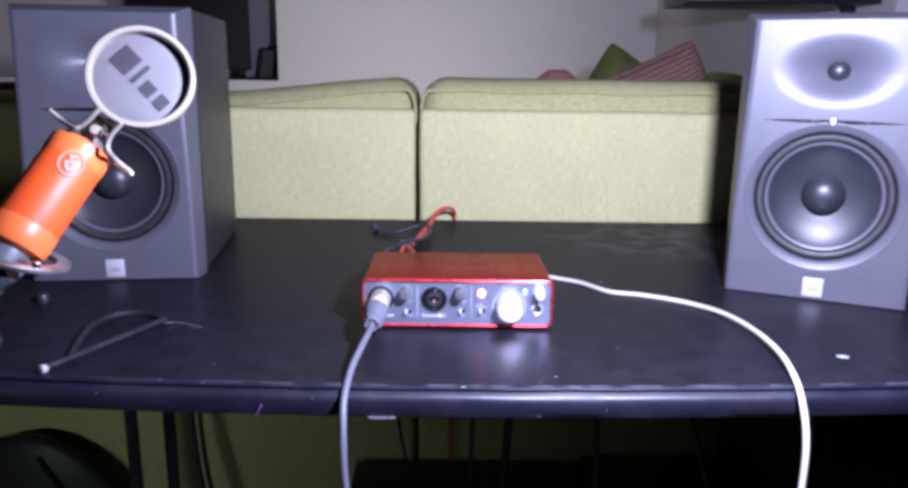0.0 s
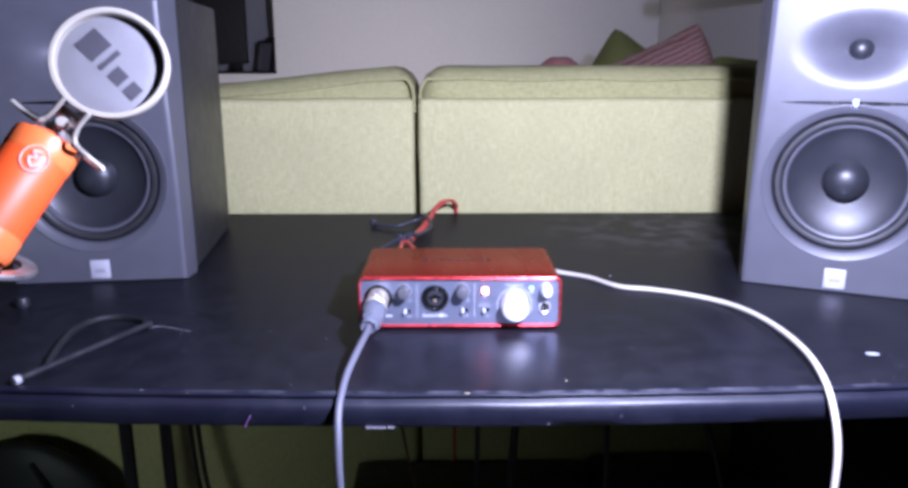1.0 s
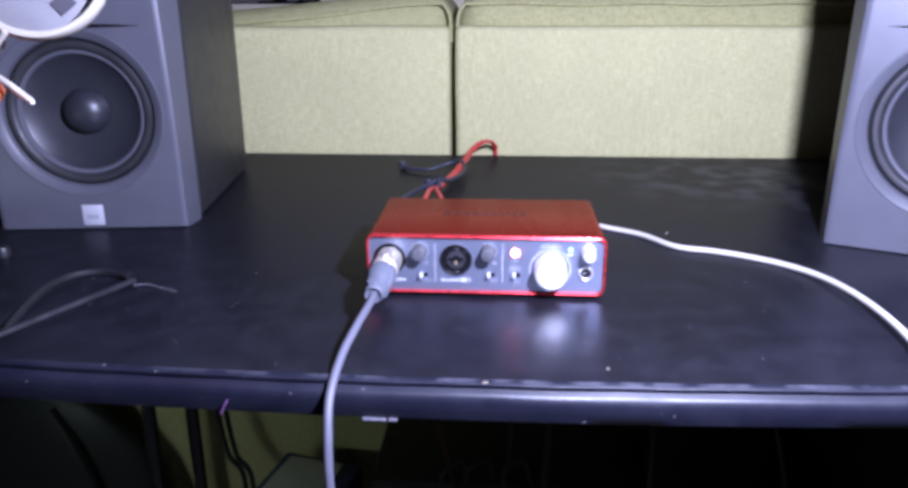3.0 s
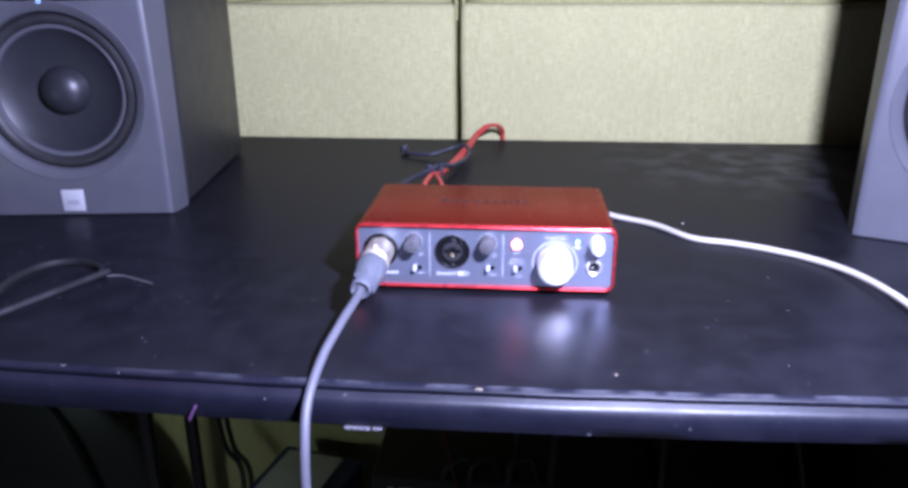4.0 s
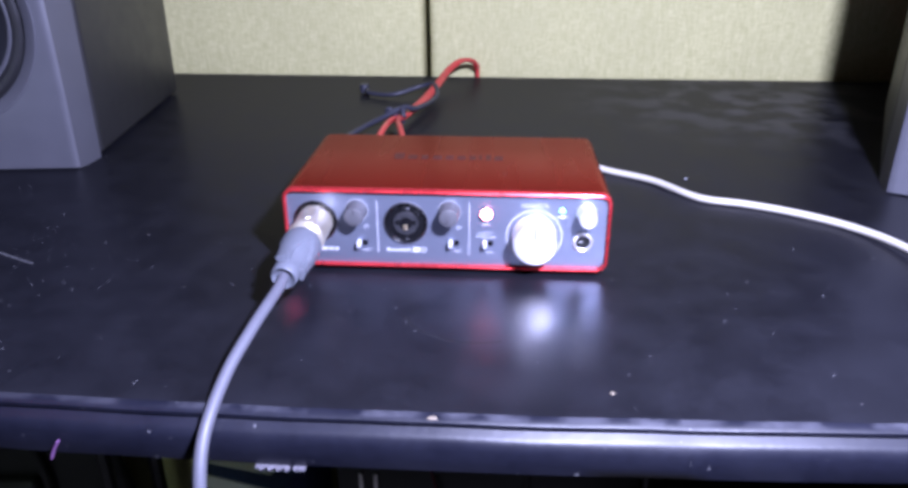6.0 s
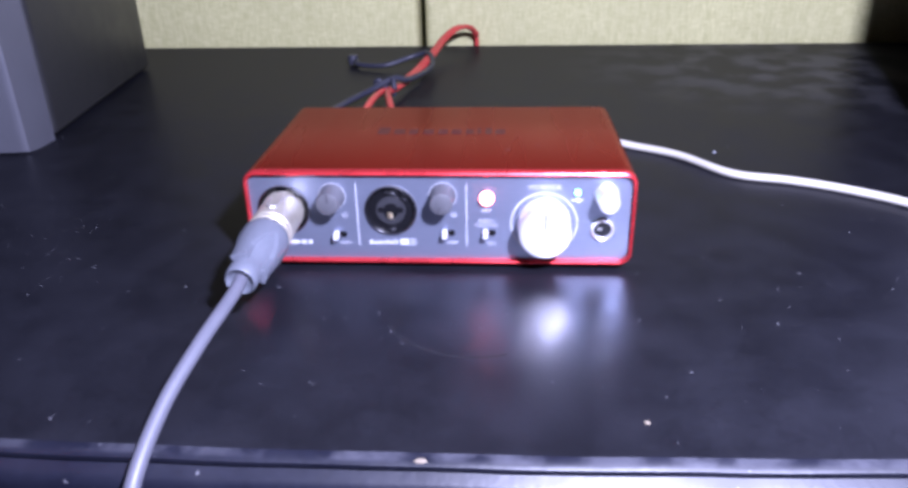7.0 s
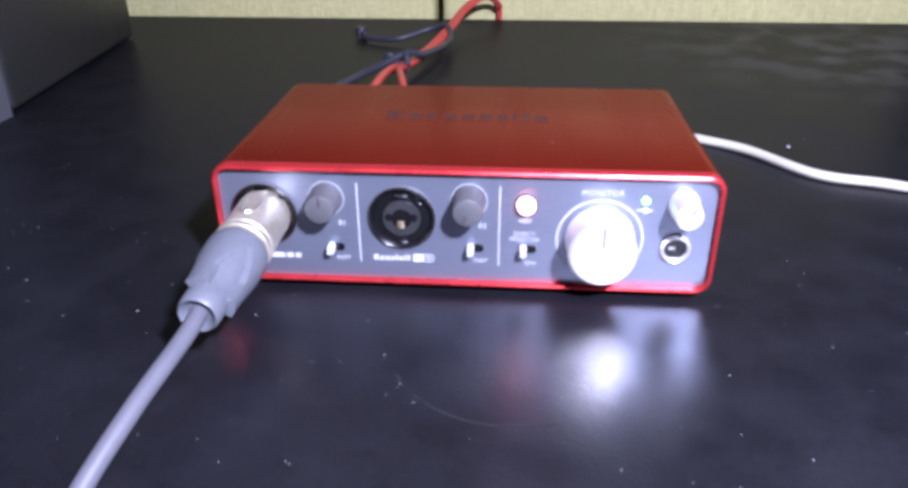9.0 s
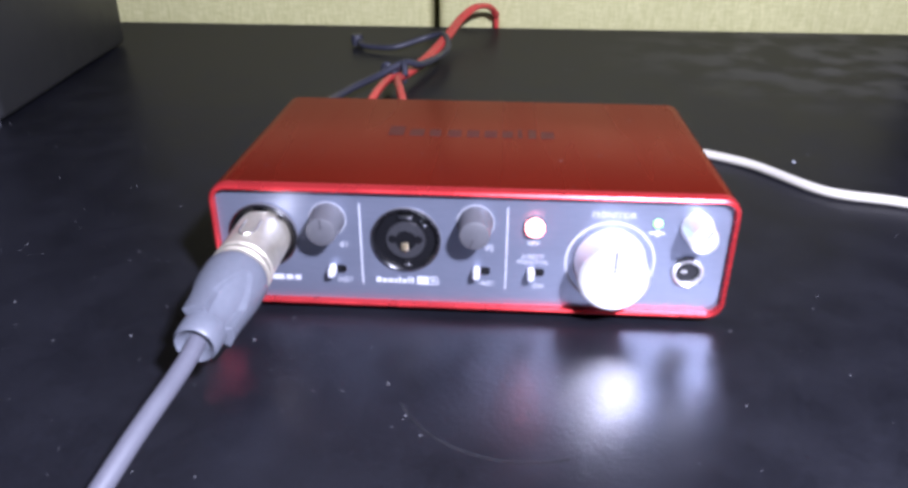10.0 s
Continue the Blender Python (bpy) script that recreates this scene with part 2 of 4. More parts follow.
def worn_lip(m):
    """Pale broken scuffs along the raised lip."""
    nt = m.node_tree
    b = nt.nodes["Principled BSDF"]
    src = b.inputs["Base Color"].links[0].from_socket
    co, sx = nt.nodes.new("ShaderNodeTexCoord"), nt.nodes.new("ShaderNodeSeparateXYZ")
    nt.links.new(co.outputs["Object"], sx.inputs[0])
    zr = nt.nodes.new("ShaderNodeMapRange")
    zr.inputs["From Min"].default_value, zr.inputs["From Max"].default_value = 0.7496, 0.7507
    nt.links.new(sx.outputs["Z"], zr.inputs[0])
    n = nt.nodes.new("ShaderNodeTexNoise")
    n.inputs["Scale"].default_value, n.inputs["Detail"].default_value = 55, 5
    nt.links.new(co.outputs["Object"], n.inputs["Vector"])
    nr = nt.nodes.new("ShaderNodeMapRange")
    nr.inputs["From Min"].default_value, nr.inputs["From Max"].default_value = 0.44, 0.60
    nr.inputs["To Max"].default_value = 0.26
    nt.links.new(n.outputs[0], nr.inputs[0])
    # scuffs fade to the left, standing in for the shadow on that end
    xr = nt.nodes.new("ShaderNodeMapRange")
    xr.inputs["From Min"].default_value, xr.inputs["From Max"].default_value = -0.26, -0.05
    nt.links.new(sx.outputs["X"], xr.inputs[0])
    nt.links.new(xr.outputs[0], nr.inputs["To Max"])
    xr.inputs["To Min"].default_value, xr.inputs["To Max"].default_value = 0.03, 0.26
    mu = nt.nodes.new("ShaderNodeMath")
    mu.operation = "MULTIPLY"
    nt.links.new(zr.outputs[0], mu.inputs[0])
    nt.links.new(nr.outputs[0], mu.inputs[1])
    mix = nt.nodes.new("ShaderNodeMix")
    mix.data_type = "RGBA"
    mix.inputs[7].default_value = (0.20, 0.20, 0.23, 1)
    nt.links.new(mu.outputs[0], mix.inputs[0])
    nt.links.new(src, mix.inputs[6])
    nt.links.new(mix.outputs[2], b.inputs["Base Color"])


worn_lip(M_TABLE_EDGE)


def striped():
    m = mat("striped_fabric", (0.4, 0.3, 0.25), 0.9, 0, 30, 0.1, 500, 0.3)
    nt = m.node_tree
    b = nt.nodes["Principled BSDF"]
    co = nt.nodes.new("ShaderNodeTexCoord")
    w = nt.nodes.new("ShaderNodeTexWave")
    w.wave_type, w.bands_direction = "BANDS", "Z"
    w.inputs["Scale"].default_value, w.inputs["Distortion"].default_value = 30, 2.5
    nt.links.new(co.outputs["Object"], w.inputs["Vector"])
    r = nt.nodes.new("ShaderNodeValToRGB")
    r.color_ramp.interpolation = "CONSTANT"
    e = r.color_ramp.elements
    e[0].color, e[1].position, e[1].color = (0.22, 0.07, 0.06, 1), 0.35, (0.42, 0.30, 0.22, 1)
    for p, c in ((0.55, (0.14, 0.055, 0.055, 1)), (0.75, (0.33, 0.22, 0.17, 1))):
        k = e.new(p)
        k.color = c
    nt.links.new(w.outputs["Fac"], r.inputs[0])
    nt.links.new(r.outputs[0], b.inputs["Base Color"])
    return m


M_STRIPE = striped()


# ---------- mesh helpers ----------
def part(name, bm, material, parent=None, label="", smooth=True, m=None):
    """Link a bmesh as one mesh object under a thing or part."""
    if m is not None:
        bmesh.ops.transform(bm, matrix=m, verts=bm.verts)
    bmesh.ops.recalc_face_normals(bm, faces=bm.faces)
    me = bpy.data.meshes.new(name)
    bm.to_mesh(me)
    bm.free()
    if smooth:
        for p in me.polygons:
            p.use_smooth = True
        me.set_sharp_from_angle(angle=radians(38))
    me.materials.append(material)
    ob = new(name, me)
    if parent:
        ob.parent = parent
    if label:
        ob["label"] = label
    return ob


def thing(name, m, label, category, group="", kind=""):
    e = new(name)
    e.empty_display_size = 0.02
    e.matrix_world = m
    return tagged(e, label, category, group, kind)


def box(x0, y0, z0, x1, y1, z1, r=0.0, seg=2, bm=None):
    bm = bm or bmesh.new()
    v = bmesh.ops.create_cube(bm, size=1, matrix=Matrix.Translation(((x0 + x1) / 2, (y0 + y1) / 2, (z0 + z1) / 2)) @ Matrix.Diagonal((x1 - x0, y1 - y0, z1 - z0, 1)))["verts"]
    if r:
        es = {e for w in v for e in w.link_edges}
        bmesh.ops.bevel(bm, geom=list(es), offset=r, segments=seg, profile=0.5, affect="EDGES")
    return bm


def lathe(profile, n=48, m=None, bm=None):
    """Turn (radius, height) points round z."""
    bm = bm or bmesh.new()
    rings = []
    for r, h in profile:
        if r < 1e-6:
            rings.append([bm.verts.new((0, 0, h))])
        else:
            rings.append([bm.verts.new((r * math.cos(2 * math.pi * k / n), r * math.sin(2 * math.pi * k / n), h)) for k in range(n)])
    for a, b in zip(rings, rings[1:]):
        for k in range(n):
            q = [a[k % len(a)], a[(k + 1) % len(a)], b[(k + 1) % len(b)], b[k % len(b)]]
            q = list(dict.fromkeys(q))
            if len(q) > 2:
                bm.faces.new(q)
    if m is not None:
        bmesh.ops.transform(bm, matrix=m, verts=[w for ring in rings for w in ring])
    return bm


def spline(pts, n=10):
    """Catmull-Rom through the points."""
    p = [Vector(q) for q in pts]
    p = [2 * p[0] - p[1]] + p + [2 * p[-1] - p[-2]]
    out = []
    for i in range(1, len(p) - 2):
        a, b, c, d = p[i - 1:i + 3]
        for k in range(n):
            t = k / n
            out.append(0.5 * (2 * b + (c - a) * t + (2 * a - 5 * b + 4 * c - d) * t * t + (3 * b - a - 3 * c + d) * t ** 3))
    return out + [p[-2]]


def tube(pts, r, sides=10, n=10, bm=None, flat=1.0):
    bm = bm or bmesh.new()
    path = spline(pts, n) if n else [Vector(q) for q in pts]
    up, rings = Vector((0, 0, 1)), []
    for i, q in enumerate(path):
        d = (path[min(i + 1, len(path) - 1)] - path[max(i - 1, 0)]).normalized()
        if abs(d.dot(up)) > 0.95:
            up = Vector((1, 0, 0)) if abs(d.x) < 0.9 else Vector((0, 1, 0))
        s = d.cross(up).normalized()
        up = s.cross(d).normalized()
        rr = r(i / (len(path) - 1)) if callable(r) else r
        rings.append([bm.verts.new(q + rr * (math.cos(2 * math.pi * k / sides) * s + flat * math.sin(2 * math.pi * k / sides) * up)) for k in range(sides)])
    for a, b in zip(rings, rings[1:]):
        for k in range(sides):
            bm.faces.new((a[k], a[(k + 1) % sides], b[(k + 1) % sides], b[k]))
    bm.faces.new(rings[0][::-1])
    bm.faces.new(rings[-1])
    return bm


def rrect(w, h, r, seg=6):
    """Outline of a rounded rectangle about the origin, in x and z."""
    out = []
    for cx, cz, a0 in ((w / 2 - r, h / 2 - r, 0), (-w / 2 + r, h / 2 - r, 90), (-w / 2 + r, -h / 2 + r, 180), (w / 2 - r, -h / 2 + r, 270)):
        for k in range(seg + 1):
            a = radians(a0 + 90 * k / seg)
            out.append((cx + r * math.cos(a), cz + r * math.sin(a)))
    return out


def loft(sections, closed=True, cap=(True, True), bm=None):
    """Join loops of (x, y, z) points."""
    bm = bm or bmesh.new()
    rings = [[bm.verts.new(q) for q in s] for s in sections]
    n = len(rings[0])
    for a, b in zip(rings, rings[1:]):
        for k in range(n if closed else n - 1):
            bm.faces.new((a[k], a[(k + 1) % n], b[(k + 1) % n], b[k]))
    if cap[0]:
        bm.faces.new(rings[0][::-1])
    if cap[1]:
        bm.faces.new(rings[-1])
    return bm


def step(a, b, x):
    t = min(max((x - a) / (b - a), 0), 1)
    return t * t * (3 - 2 * t)


def letters(name, text, size, m, material, parent, spread=1.0):
    """Raised print with the built-in font, as a mesh part."""
    c = bpy.data.curves.new(name, "FONT")
    c.body, c.size, c.extrude, c.align_x, c.align_y, c.resolution_u = text, size, 0.00006, "CENTER", "CENTER", 3
    c.space_character = spread
    tmp = bpy.data.objects.new(name, c)
    scene.collection.objects.link(tmp)
    bpy.context.view_layer.update()
    me = bpy.data.meshes.new_from_object(tmp.evaluated_get(bpy.context.evaluated_depsgraph_get()))
    bpy.data.objects.remove(tmp)
    me.transform(m)
    me.materials.clear()
    me.materials.append(material)
    ob = new(name, me)
    ob.parent = parent
    return ob


FRONT = pose(0, 0, 0, 90, 0, 0)    # local z turned to face -y

# ---------- room ----------
X0, X1, Y0, Y1, H = -3.2, 0.905, -3.6, 2.8, 2.4


def structure(name, bm, material, label, category):
    return tagged(part(name, bm, material, smooth=False), label, category, kind="structure")


# room widened out of view so less light bounces onto the sofa
X2, YB = 2.6, 0.95
structure("floor", box(X0, Y0, -0.05, X2, Y1, 0), M_FLOOR, "floor under the table, its tone set low to cut bounce", "floor")
structure("ceiling", box(X0, Y0, H, X2, Y1, H + 0.05), M_CEIL, "unseen grey ceiling over the room, toned to cut bounce", "ceiling")
# the back wall has a recess at its left part
NX, NZ = -0.77, 0.915
structure("wall_north", box(NX, Y1, 0, X1 + 0.1, Y1 + 0.12, H), M_WALL, "plain pale grey painted wall behind the sofa", "wall")
structure("wall_north_2", box(X0, Y1, 0, NX, Y1 + 0.12, NZ), M_WALL, "pale wall below the recess", "wall")
structure("wall_north_3", box(X0, Y1 + 0.45, NZ, NX, Y1 + 0.55, H), M_WALL, "pale back of the wall recess", "wall")
structure("wall_north_4", box(X0, Y1 + 0.12, NZ - 0.04, NX, Y1 + 0.45, NZ), M_WALL, "pale ledge of the wall recess", "ledge")
structure("wall_north_5", box(NX, Y1 + 0.12, NZ - 0.04, NX + 0.1, Y1 + 0.55, H), M_WALL, "pale side of the wall recess", "wall")
structure("wall_east", box(X1, YB, 0, X1 + 0.1, Y1, H), M_WALL, "plain pale grey side wall by the sofa", "wall")
# added closing walls, out of view and dark to hold down bounced light
structure("wall_east_2", box(X1 + 0.1, YB, 0, X2, YB + 0.1, H), M_WALL_FAR, "unseen wall beside the sofa's corner, dark to cut bounce", "wall")
structure("wall_east_3", box(X2, Y0 - 0.1, 0, X2 + 0.1, YB + 0.1, H), M_WALL_FAR, "unseen closing wall, dark to cut bounce", "wall")
structure("wall_west", box(X0 - 0.1, Y0, 0, X0, Y1 + 0.55, H), M_WALL_FAR, "unseen closing wall, dark to cut bounce", "wall")
structure("wall_south", box(X0 - 0.1, Y0 - 0.1, 0, X2, Y0, H), M_WALL_FAR, "unseen closing wall, dark to cut bounce", "wall")

# ---------- table ----------
TZ, TF, TB = 0.75, -0.131, 0.512


def bow(x):
    """The front edge is gently bowed."""
    return 0.11 * x * x


def table():
    t = thing("table", pose(0, 0, 0), "black laminate table with a worn rounded front edge", "table")
    outline = [(-0.85 + 1.71 * k / 60, TF + 0.0055 + bow(-0.85 + 1.71 * k / 60)) for k in range(61)] + [(0.86, TB), (-0.85, TB)]
    part("tabletop", loft([[(x, y, z) for x, y in outline] for z in (TZ - 0.0245, TZ)]), M_TABLE, t, "scuffed black laminate top with dust and smears", smooth=False)
    # edge band: a thin lip, a groove, then a rounded face
    prof = [(0.0055, 0.7505), (0.0025, 0.7503), (0.0008, 0.7490), (0.0010, 0.7472), (0.0022, 0.7464), (0.0014, 0.7456),
            (-0.0012, 0.7445), (-0.0030, 0.7425), (-0.0038, 0.7390), (-0.0036, 0.7330), (-0.0022, 0.7275), (0.0010, 0.7252), (0.0055, 0.7250)]
    xs = [-0.85 + 1.71 * k / 120 for k in range(121)]
    sec = [[(x, TF + bow(x) + y + 0.0003 * noise.noise((x * 40, y * 300, 0)), z + 0.00035 * noise.noise((x * 30, 5, z * 100))) for y, z in prof] for x in xs]
    part("edge_band", loft(sec), M_TABLE_EDGE, t, "scuffed black edge band with a raised lip")
    # the second post is added along the first leg's shadow on the sofa
    for x, y, lean in ((-0.488, 0.400, 0.0), (-0.460, 0.475, 0.0), (0.72, 0.02, -0.02), (0.72, 0.44, -0.02)):
        part("leg", tube([(x, y, 0.725), (x + lean, y, 0.36), (x + 2 * lean, y, 0.0)], 0.010, 8, 2), M_BLACK, t)
    # worn spots of the edge
    for x0, w, z, hgt in ((-0.068, 0.014, 0.7262, 0.0022), (-0.0525, 0.005, 0.7264, 0.0017)):
        sec = [[(x0 + w * k / 12, TF - 0.0034 + 0.0012 * math.sin(k * 2.1), z + hgt * s * (0.5 + 0.3 * noise.noise((k * 1.7, s, x0 * 50)))) for s in (-0.5, 0.5)] for k in range(13)]
        sec = [[(a[0], a[1], a[2]), (b[0], b[1] - 0.0008, b[2]), (b[0], b[1] + 0.003, b[2]), (a[0], a[1] + 0.003, a[2])] for a, b in sec]
        part("paint_chip", loft(sec), M_CHIP, t, "pale chipped paint")
    part("purple_mark", tube([(-0.153, TF - 0.0036, 0.7275), (-0.151, TF - 0.0040, 0.732), (-0.1495, TF - 0.0038, 0.7345), (-0.1485, TF - 0.0036, 0.7365)], 0.0010, 6, 5, flat=0.5), M_PURPLE, t, "purple smear")
    part("edge_chip", lathe([(0, -0.001), (0.0020, 0), (0.0014, 0.0004), (0, 0.0005)], 9, pose(0.004, TF + 0.0025, 0.7500) @ Matrix.Diagonal((1.2, 0.6, 1, 1))), M_CRUMB, t, "pale chip in the lip")
    return t


def ring_mark(t, x, y, r, a0, a1):
    pts = [(x + r * math.cos(radians(a0 + (a1 - a0) * k / 20)), y + r * math.sin(radians(a0 + (a1 - a0) * k / 20)), TZ) for k in range(21)]
    part("ring_mark", tube(pts, 0.0005, 6, 2, flat=0.08), M_SCRATCH, t, "faint curved scratch")


ring_mark(table(), 0.018, -0.033, 0.0385, 205, 290)


def crumb(x, y, r, label, seed, material):
    bm = bmesh.new()
    bmesh.ops.create_icosphere(bm, subdivisions=2, radius=r)
    for v in bm.verts:
        v.co *= 1 + 0.35 * noise.noise(v.co * 400 + Vector((seed, 0, 0)))
        v.co.z = max(v.co.z * 0.5, -r * 0.4)
    return tagged(part("crumb", bm, material, m=pose(x, y, TZ + r * 0.4)), label, "crumb")


crumb(0.0775, -0.108, 0.0011, "tan crumb on the black tabletop", 1, M_CRUMB)
crumb(0.166, 0.164, 0.0012, "pale speck on the black tabletop", 2, M_SCRAP)
scrap = bmesh.new()
bmesh.ops.create_icosphere(scrap, subdivisions=2, radius=0.0035)
for v in scrap.verts:
    v.co = Vector((v.co.x * 1.5, v.co.y * 0.8, v.co.z * 0.25 + 0.0009)) * (1 + 0.5 * noise.noise(v.co * 600))
tagged(part("paper_scrap", scrap, M_SCRAP, m=pose(0.328, -0.061, TZ + 0.0003, 0, 0, -25)), "small pale paper scrap on the black tabletop", "scrap")
random.seed(7)
dust = bmesh.new()
for k in range(700):
    x, y, r = (random.uniform(-0.42, 0.36) if k % 4 else random.gauss(-0.25, 0.05)), (random.uniform(-0.115, 0.48) if k % 4 else random.gauss(0.02, 0.04)), random.uniform(0.00010, 0.00026) * random.choice((1, 1, 1.6))
    if y > -0.115 and not (-0.092 < x < 0.092 and -0.004 < y < 0.106):
        bmesh.ops.create_icosphere(dust, subdivisions=1, radius=r, matrix=pose(x, y, TZ + r * 0.5) @ Matrix.Diagonal((1.3, 1, 0.6, 1)))
tagged(part("dust", dust, M_DUST), "scattered pale dust specks on the black tabletop", "dust", kind="stuff")
tagged(part("thread", tube([(-0.272, 0.008, TZ + 0.0006), (-0.262, 0.010, TZ + 0.0007), (-0.248, 0.004, TZ + 0.0006), (-0.233, -0.003, TZ + 0.0006)], 0.0004, 6, 8), M_DUST), "pale loose thread on the black tabletop", "thread")

# ---------- sofa ----------
GAP = -0.0585


def soft_box(x0, y0, z0, x1, y1, z1, r, puff, seed, top=None):
    """An upholstered block with rounded edges and a slightly uneven skin."""
    bm = box(x0, y0, z0, x1, y1, z1, r, 4)
    bmesh.ops.subdivide_edges(bm, edges=[e for e in bm.edges if e.calc_length() > 0.12], cuts=12, use_grid_fill=True)
    cx, cz = (x0 + x1) / 2, (z0 + z1) / 2
    for v in bm.verts:
        u, w = (v.co.x - cx) / (x1 - x0) * 2, (v.co.z - cz) / (z1 - z0) * 2
        v.co.y -= puff * max(0, 1 - u * u) * max(0, 1 - w * w) * (1 if v.co.y < (y0 + y1) / 2 else 0)
        v.co += 0.0022 * noise.noise_vector(v.co * 9 + Vector((seed, 0, 0)))
        if top and v.co.z > cz:
            v.co.z += top(v.co.x)
    return bm


def sofa():
    s = thing("sofa", pose(0, 0.525, 0), "pale green woven fabric sofa seen from behind", "sofa")
    for x0, x1, k in ((-1.35, GAP - 0.0035, 1), (GAP + 0.0035, 0.89, 2)):
        part("back_panel", soft_box(x0, 0, 0.06, x1, 0.09, 0.9215, 0.009, 0.0, k), M_SOFA, s, "pale green woven back panel")
        part("seat", soft_box(x0, 0.10, 0.06, x1, 0.92, 0.44, 0.03, 0, k + 4), M_SOFA, s)
    tops = (lambda x: -0.024 * max(0, (-0.10 - x) / 0.235) if -0.42 < x < -0.10 else (-0.033 if x <= -0.42 else 0.0), lambda x: 0.0)
    # cushions wear the darkened weave, their dimmer light put into the colour
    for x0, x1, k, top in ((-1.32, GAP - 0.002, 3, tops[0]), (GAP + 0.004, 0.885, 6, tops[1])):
        c = part("back_cushion", soft_box(x0, 0.024, 0.46, x1, 0.27, 0.968, 0.042, 0.002, k, top=top), M_SOFA_DIM, s, "back cushion of the sofa's weave, darkened for shade, with piped seam")
        line = [(x0 + 0.02 + (x1 - x0 - 0.04) * q / 24, 0.0255, 0.9495 + 0.0015 * math.sin(q * 1.3 + k) + top(x0 + 0.02 + (x1 - x0 - 0.04) * q / 24)) for q in range(25)]
        if k == 3:
            line += [(x1 - 0.012, 0.0245, 0.949), (x1 - 0.003, 0.0245, 0.934), (x1 - 0.001, 0.0245, 0.90)]
        else:
            line = [(x0 + 0.001, 0.0245, 0.90), (x0 + 0.003, 0.0245, 0.934), (x0 + 0.012, 0.0245, 0.949)] + line
        part("piping", tube(line, 0.0024, 8, 4), M_SOFA_DIM, c, "piped seam")
    return s


sofa()


def pillow(name, w, h, d, m, material, label, blunt=0.06):
    bm = bmesh.new()
    n = 22
    sides = []
    for sgn in (-1, 1):
        g = [[None] * (n + 1) for _ in range(n + 1)]
        for i in range(n + 1):
            for j in range(n + 1):
                u, v = 2 * i / n - 1, 2 * j / n - 1
                pin = 1 - 0.07 * (1 - abs(u) ** 2) * (abs(v) ** 3), 1 - 0.07 * (1 - abs(v) ** 2) * (abs(u) ** 3)
                th = d / 2 * (max(0, 1 - u ** 4) * max(0, 1 - v ** 4)) ** 0.6
                rnd = 1 - blunt * (u * v) ** 6
                g[i][j] = bm.verts.new((u * w / 2 * pin[1] * rnd, sgn * th, v * h / 2 * pin[0] * rnd))
        for i in range(n):
            for j in range(n):
                bm.faces.new((g[i][j], g[i + 1][j], g[i + 1][j + 1], g[i][j + 1]))
        sides.append(g)
    bmesh.ops.remove_doubles(bm, verts=bm.verts, dist=1e-5)
    for v in bm.verts:
        v.co += 0.006 * noise.noise_vector(v.co * 8)
    ob = part(name, bm, material)
    ob.matrix_world = m
    return tagged(ob, label, "pillow")


pillow("pillow", 0.44, 0.44, 0.14, pose(0.462, 1.28, 0.762, 0, 32, -4), M_OLIVE, "olive green throw pillow standing on the sofa")
pillow("pillow", 0.44, 0.44, 0.14, pose(0.440, 1.10, 0.778, 0, -24, 4), M_STRIPE, "red and cream striped throw pillow on the sofa")
pillow("pillow", 0.39, 0.39, 0.12, pose(0.258, 1.25, 0.752, 0, 45, 0), M_PINK, "dusty pink pillow on the sofa", 0.22)
pillow("pillow", 0.29, 0.42, 0.12, pose(0.735, 1.24, 0.776, 0, 5, 0), M_OLIVE, "dark olive pillow in shade beside the wall", 0.12)
pillow("cushion", 0.46, 0.40, 0.13, pose(-0.98, 0.92, 0.755, -8, 0, 6), M_MAROON, "dark maroon cushion on the sofa")

# ---------- studio monitors ----------
SW, SH, SD = 0.185, 0.298, 0.251
WOOF_Z, TWEET_Z = 0.1125, 0.2405


def baffle_depth(x, z):
    """How far the front lies behind its plane: the waveguide and the woofer's well."""
    d = 0.0
    u, v = x / 0.064, (z - TWEET_Z) / 0.0385
    q = math.sqrt(u * u + v * v)
    if q < 1.0:
        d = 0.0245 * (1 - q) ** 2.0
    r = math.hypot(x, z - WOOF_Z)
    d = max(d, 0.030 * (1 - step(0.0680, 0.0758, r)))
    return d


